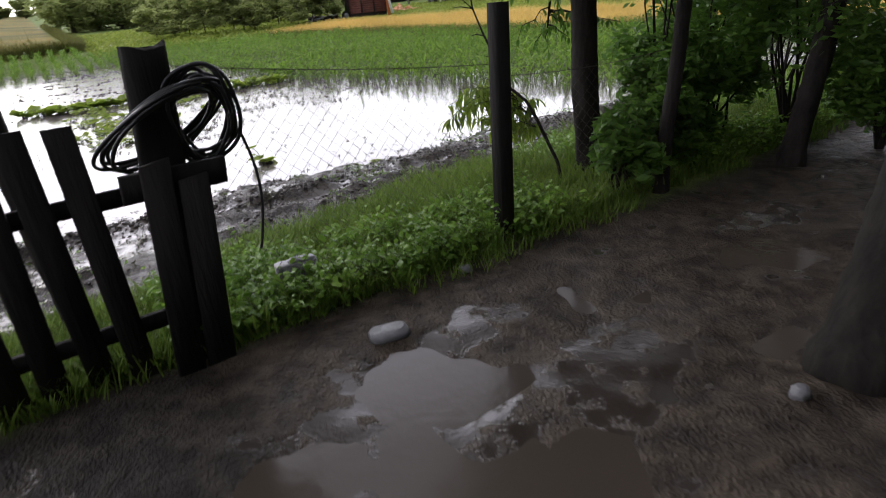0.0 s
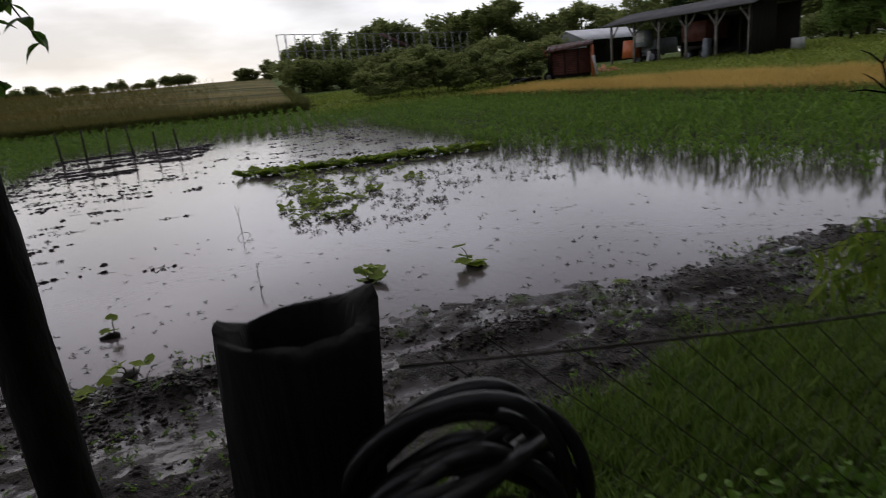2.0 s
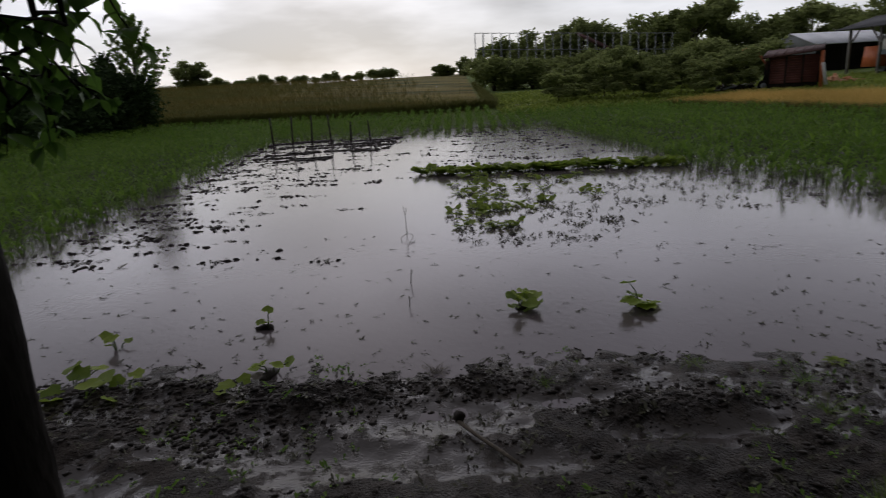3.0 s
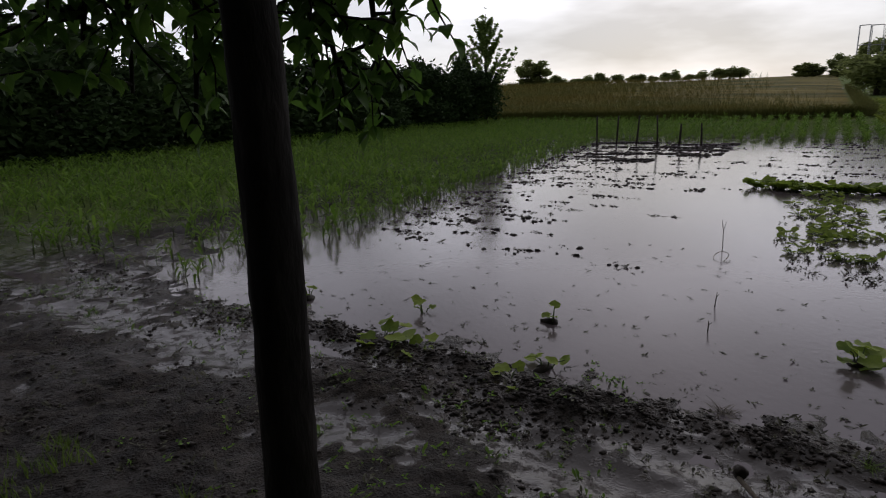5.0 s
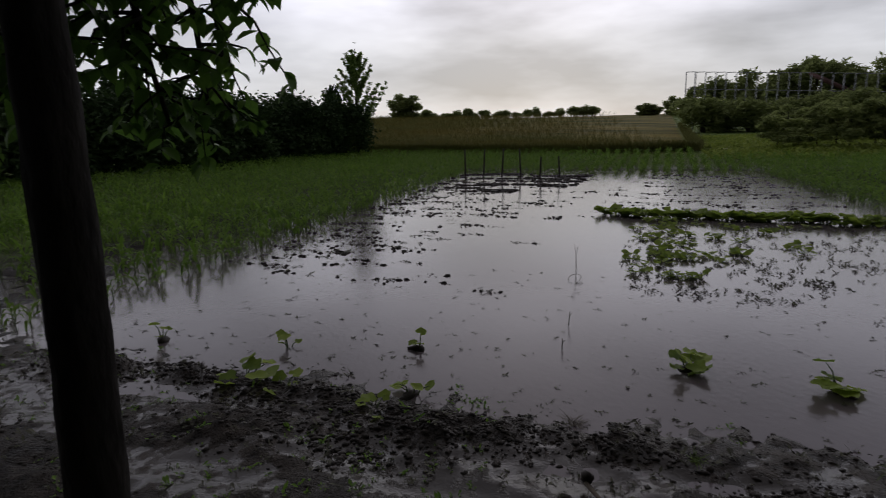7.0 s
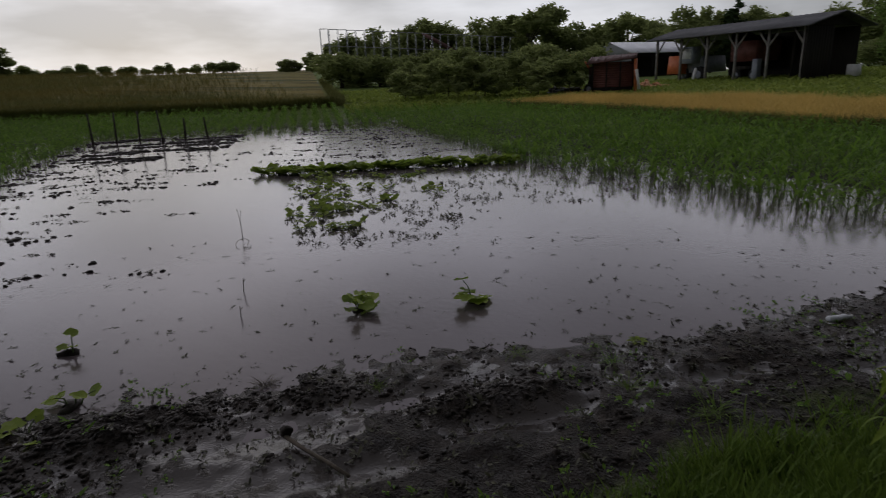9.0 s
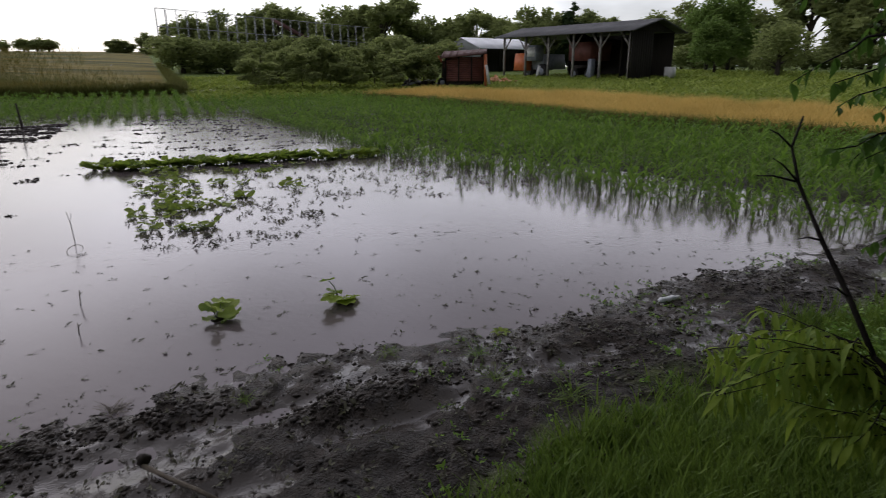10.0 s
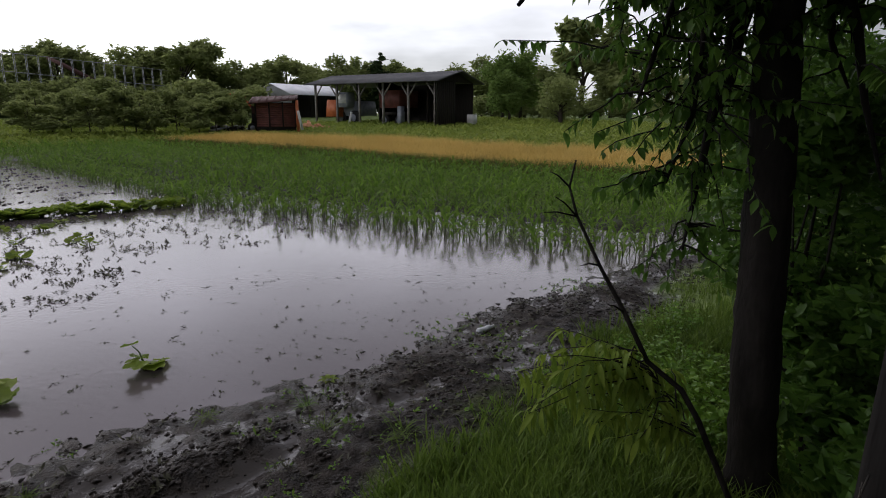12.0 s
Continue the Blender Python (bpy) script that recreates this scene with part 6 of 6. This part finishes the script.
    part("bottle", tube(Geo(), [(0, 0, -0.1), (0, 0, -0.08), (0.004, 0, 0), (0, 0, 0.06), (0, 0, 0.09), (0, 0, 0.11)], [0.02, 0.03, 0.027, 0.03, 0.014, 0.013], 12, 0.2, 4), M_PLASTIC, ob)
    part("cap", tube(Geo(), [(0, 0, 0.108), (0, 0, 0.128)], 0.016, 10), M_WHITE, ob)
    g = Geo()
    for i in range(7):
        v, f = strip(0.11, 0.05, 0.7, 0.5, 3, 0.3, 0.1)
        g.add(turned(v, i * 0.9, 0, 0, 1), f)
    tagged(part("pale_seedling", g, M_SQUASH), "pale green seedling on the water's edge", "seedling").matrix_basis = pose(-1.45, 7.63, 0.01)


build_debris()


# ---- plants of the bank and the fence line ----
def grass_template(rng, blades, tall):
    g = Geo()
    for _ in range(blades):
        ln, w, a = tall * rng.uniform(0.5, 1.15), rng.uniform(0.003, 0.006), rng.uniform(0, 6.28)
        lean, dr = rng.uniform(0.15, 0.7), rng.uniform(0.1, 0.7)
        ox, oy = rng.normal(0, 0.035), rng.normal(0, 0.035)
        v = []
        for t in (0, 0.4, 0.75, 1.0):
            r, z = ln * lean * t * (0.4 + 0.6 * t), ln * (t - dr * 0.45 * t * t)
            ww = w * (1 - 0.85 * t * t)
            v += [(ox + r * math.cos(a) - ww * math.sin(a), oy + r * math.sin(a) + ww * math.cos(a), z), (ox + r * math.cos(a) + ww * math.sin(a), oy + r * math.sin(a) - ww * math.cos(a), z)]
        g.add(v, np.array([(0, 1, 3, 2), (2, 3, 5, 4), (4, 5, 7, 6)]))
    return g.arrays()


def weed_template(rng, leaves=9, tall=0.22, length=0.075):
    g = Geo()
    for i in range(leaves):
        v, f = strip(length * rng.uniform(0.7, 1.2), length * 0.62, rng.uniform(-0.1, 0.6), rng.uniform(0.2, 0.7), 3, 0.3, 0.06)
        t = (i + 1) / leaves
        g.add(turned(v, i * 2.4, rng.uniform(-0.5, 0.6), rng.uniform(-0.7, 0.7), 1.2 - 0.5 * t, (rng.normal(0, 0.02), rng.normal(0, 0.02), tall * t * rng.uniform(0.7, 1.1))), f)
    return g.arrays()


def build_bank_plants():
    rng = np.random.RandomState(51)
    short = [grass_template(rng, 7, 0.13) for _ in range(6)]
    long = [grass_template(rng, 9, 0.25) for _ in range(6)]

    def place(count, lo, hi, inset=0.0):
        s = rng.uniform(lo, hi, count)
        n = rng.uniform(0.0, 0.12, count) + rng.rand(count) * (grass_edge(s) + 0.1)
        edge = grass_edge(s) + N1(s * 1.3, n * 1.3) * 0.7 + N2(s * 4, n * 4) * 0.4 - inset
        keep = (n < edge + rng.normal(0, 0.15, count)) & (N2(s * 2.4 + 5, n * 2.4) + 0.5 * N3(s * 6, n * 6) > rng.uniform(-0.5, -0.05, count)) & (rng.rand(count) < 0.25 + 0.75 * smooth(0.0, 0.9, edge - n))
        return s[keep], n[keep]
    s, n = place(24000, -1.2, 6)
    s2, n2 = place(5000, 6, 16)
    s, n = np.concatenate([s, s2]), np.concatenate([n, n2])
    p = on_ground(s, n, -0.005)
    tagged(part("grass", scatter(Geo(), short, p, rng.uniform(0.6, 1.5, len(p)), rng.uniform(0, 6.28, len(p)), rng, 0.3), M_GRASS),
           "lush short green grass covering the bank", "grass", kind="stuff")
    s, n = place(1800, 1.6, 7, 0.25)
    keep = N1(s * 0.8 + 20, n * 0.8) > -0.12
    p = on_ground(s[keep], n[keep], -0.005)
    tagged(part("long_grass", scatter(Geo(), long, p, rng.uniform(0.6, 1.2, len(p)), rng.uniform(0, 6.28, len(p)), rng, 0.3), M_GRASS),
           "long bright green grass leaning over the bank", "grass", kind="stuff")
    weeds = [weed_template(rng, 10, 0.17, 0.055) for _ in range(8)]
    s, n = place(12000, -0.2, 8, 0.3)
    keep = (N2(s * 0.7, n * 0.7 + 4) > np.where(s > 2.5, 0.0, -0.2)) & (n < np.where(s > 2.5, 3, 2.0))
    p = on_ground(s[keep], n[keep], -0.005)
    tagged(part("bank_weeds", scatter(Geo(), weeds, p, rng.uniform(0.6, 1.5, len(p)), rng.uniform(0, 6.28, len(p)), rng, 0.3), M_WEED),
           "low broad-leaved green weeds below the fence", "weeds", kind="stuff")
    # sparse grass beside the yard path and at the left of the gate
    s = np.concatenate([rng.uniform(1, 6, 500), rng.uniform(-7, -1.5, 900)])
    n = np.concatenate([rng.uniform(-0.15, 0.15, 500), rng.uniform(0.3, 1.6, 900)])
    keep = N1(s * 1.5, n * 1.5 + 3) > 0.0
    p = on_ground(s[keep], n[keep], -0.005)
    tagged(part("yard_grass", scatter(Geo(), short, p, rng.uniform(0.4, 1.0, len(p)), rng.uniform(0, 6.28, len(p)), rng, 0.3), M_GRASS),
           "sparse trodden grass beside the yard path", "grass", kind="stuff")
    # meadow tufts in front of the barn
    sward = [sprig(rng, 0.32) for _ in range(6)]
    s = rng.uniform(14, 60, 26000)
    n = rng.uniform(-4, 55, 26000)
    s, n = np.concatenate([s, rng.uniform(2.8, 24, 11000)]), np.concatenate([n, rng.uniform(38.5, 66, 11000)])
    keep = (s > wheat_front(np.minimum(n, 36)) + 6.5) | (n > 38.5) & (s < 24)
    pool_s, pool_n = to_garden(*spot(-36.0, 45.5))
    keep &= ((s - pool_s) / 3.4) ** 2 + ((n - pool_n) / 1.3) ** 2 > 1
    p = on_ground(s[keep], n[keep])
    tagged(part("meadow_grass", scatter(Geo(), sward, p, rng.uniform(0.5, 1.1, len(p)), rng.uniform(0, 6.28, len(p)), rng, 0.6), M_MEADOW),
           "rough green meadow grass in front of the barn", "grass", kind="stuff")


build_bank_plants()


def build_sapling():
    rng = np.random.RandomState(61)
    x, y = 0.55, 5.25
    z = ground_at(x, y)
    ob = thing("peach_sapling", pose(x, y, z), "young peach sapling with a bent stem and long narrow leaves", "sapling")
    stem, leaves = Geo(), Geo()
    main = np.array([(0.18, -0.03, z - 0.05), (0.13, -0.03, 0.55), (-0.035, 0.0, 0.92), (-0.11, 0.03, 1.055), (-0.24, 0.11, 1.156), (-0.33, 0.19, 1.36), (-0.43, 0.28, 1.56),
                     (-0.515, 0.39, 1.77), (-0.537, 0.47, 1.90), (-0.49, 0.55, 2.02)]) - np.array((0, 0, z))
    tube(stem, main, [0.016, 0.015, 0.014, 0.013, 0.012, 0.011, 0.009, 0.007, 0.006, 0.004], 7, 0.1, 1)
    tpl = [strip(1.0, 0.22, 0.1, rng.uniform(0.3, 0.8), 4, 0.35, 0.04, 0.4) for _ in range(5)]
    for k, way in ((7, (-0.12, -0.05, 0.10)), (7, (-0.16, 0.0, 0.02)), (6, (-0.10, -0.04, 0.01)), (5, (-0.09, -0.03, 0.05)), (8, (-0.09, 0.02, 0.07)), (4, (-0.05, -0.04, 0.08))):
        part("twig", tube(Geo(), [main[k], main[k] + np.array(way) * 0.6 + np.array((0, 0, 0.01)), main[k] + np.array(way)], [0.005, 0.004, 0.002], 5), M_BARK, ob)
    for i in range(28):
        t = rng.uniform(0, 0.9)
        q = main[2] * (1 - t) + main[5] * t + np.array((0, 0, -0.08))
        e = q + np.array((rng.normal(-0.26, 0.2), rng.normal(0.12, 0.2), rng.uniform(-0.25, 0.1)))
        tw = bent(q, e, 0.04, rng, 5, 0.01)
        part("twig", tube(Geo(), tw, [0.004, 0.0035, 0.003, 0.002, 0.002], 4, 0, 1, False), M_BARK, ob)
        leafy_twigs(rng, stem, leaves, tw, tpl, 0.13, 0.035, 0.6)
    part("stem", stem, M_BARK, ob)
    part("foliage", leaves, M_SQUASH, ob)


build_sapling()


def build_shrubs():
    rng = np.random.RandomState(71)
    for x, y, h, w, cnt, lab in ((1.75, 6.5, 2.3, 0.65, 3600, "dense dark shrub beside the cherry tree"), (2.4, 7.4, 2.8, 0.9, 6000, "tall leafy shrub on the bank"),
                                 (1.35, 5.55, 0.55, 0.3, 1100, "low dark undergrowth at the tree's foot"), (2.9, 6.3, 2.4, 0.8, 5200, "dense dark shrub behind the fence"),
                                 (3.7, 8.6, 3.0, 1.0, 5200, "leafy shrub on the bank"), (1.1, 4.75, 0.6, 0.28, 1400, "low undergrowth on the fence line"),
                                 (1.65, 5.85, 0.9, 0.42, 2600, "dark leafy undergrowth behind the cherry tree"), (2.15, 6.25, 1.0, 0.5, 2800, "dark leafy undergrowth behind the cherry tree"),
                                 (1.45, 5.2, 0.7, 0.3, 1800, "dark leafy undergrowth on the fence line"), (3.4, 5.7, 1.4, 0.6, 2600, "dark undergrowth beside the yard path")):
        z = ground_at(x, y)
        ob = thing("shrub", pose(x, y, z), lab, "shrub", "shrubs along the fence")
        wood = Geo()
        blobs = []
        for i in range(10):
            a = i * 2.4
            e = (math.cos(a) * w * rng.uniform(0.1, 0.75), math.sin(a) * w * rng.uniform(0.1, 0.75), h * rng.uniform(0.25, 0.9))
            tube(wood, bent((0, 0, -0.05), e, 0.1, rng, 5, 0.03), [0.02, 0.015, 0.01, 0.007, 0.004], 5, 0, 1, False)
            blobs.append((*e, w * rng.uniform(0.3, 0.5)))
        part("branchwork", wood, M_BARK, ob)
        part("foliage", leaf_cloud(rng, blobs, cnt, 0.055), M_LEAF, ob)


build_shrubs()


def build_stones():
    rng = np.random.RandomState(81)
    for x, y, sx, sy, sz, lab in ((-0.93, 3.36, 0.28, 0.12, 0.25, "pale stone slab standing in the weeds below the fence"), (-0.31, 2.86, 0.21, 0.13, 0.035, "flat grey stone at the puddle's edge"),
                                  (0.02, 3.55, 0.09, 0.05, 0.04, "small pale stone at the fence's foot"), (1.36, 2.33, 0.08, 0.06, 0.04, "pale stone at the tree's foot")):
        g = Geo()
        box(g, 0, 0, sz * 0.35, sx, sy, sz, 0.86, 0.03)
        box(g, sx * 0.12, sy * 0.1, sz * 0.86, sx * 0.62, sy * 0.7, sz * 0.1, 0.8, 0.03)
        ob = tagged(part("stone", g, M_STONE), lab, "stone", "stones")
        ob.matrix_basis = pose(x, y, ground_at(x, y), 0, 0, 25)


build_stones()


def build_closing_wall():
    """An unseen plain wall, added behind the yard to close it and block light."""
    x, y, _ = at_garden(0, -6.5)
    z = ground_at(x, y)
    g = box(Geo(), 0, 0, 2.2, 26, 0.35, 4.8)
    ob = tagged(part("unseen_back_wall", g, M_BOARD), "plain dark boarded wall, unseen, added behind the yard to block light", "wall", kind="structure")
    ob.matrix_basis = pose(x, y, z, 0, 0, 40)


build_closing_wall()
x0, y0 = spot(-36.0, 45.5)
s0, n0 = to_garden(x0, y0)
k0 = [(s0 + 3.6 * math.cos(a / 9 * 2 * math.pi) * (1 + 0.2 * math.sin(a * 2)), n0 + 1.3 * math.sin(a / 9 * 2 * math.pi)) for a in range(9)]
water_sheet("water_meadow", M_WATER, "shallow pool standing in the meadow behind the maize", [at_garden(a, b) for a, b in k0], float(height(s0, n0)) + 0.03)
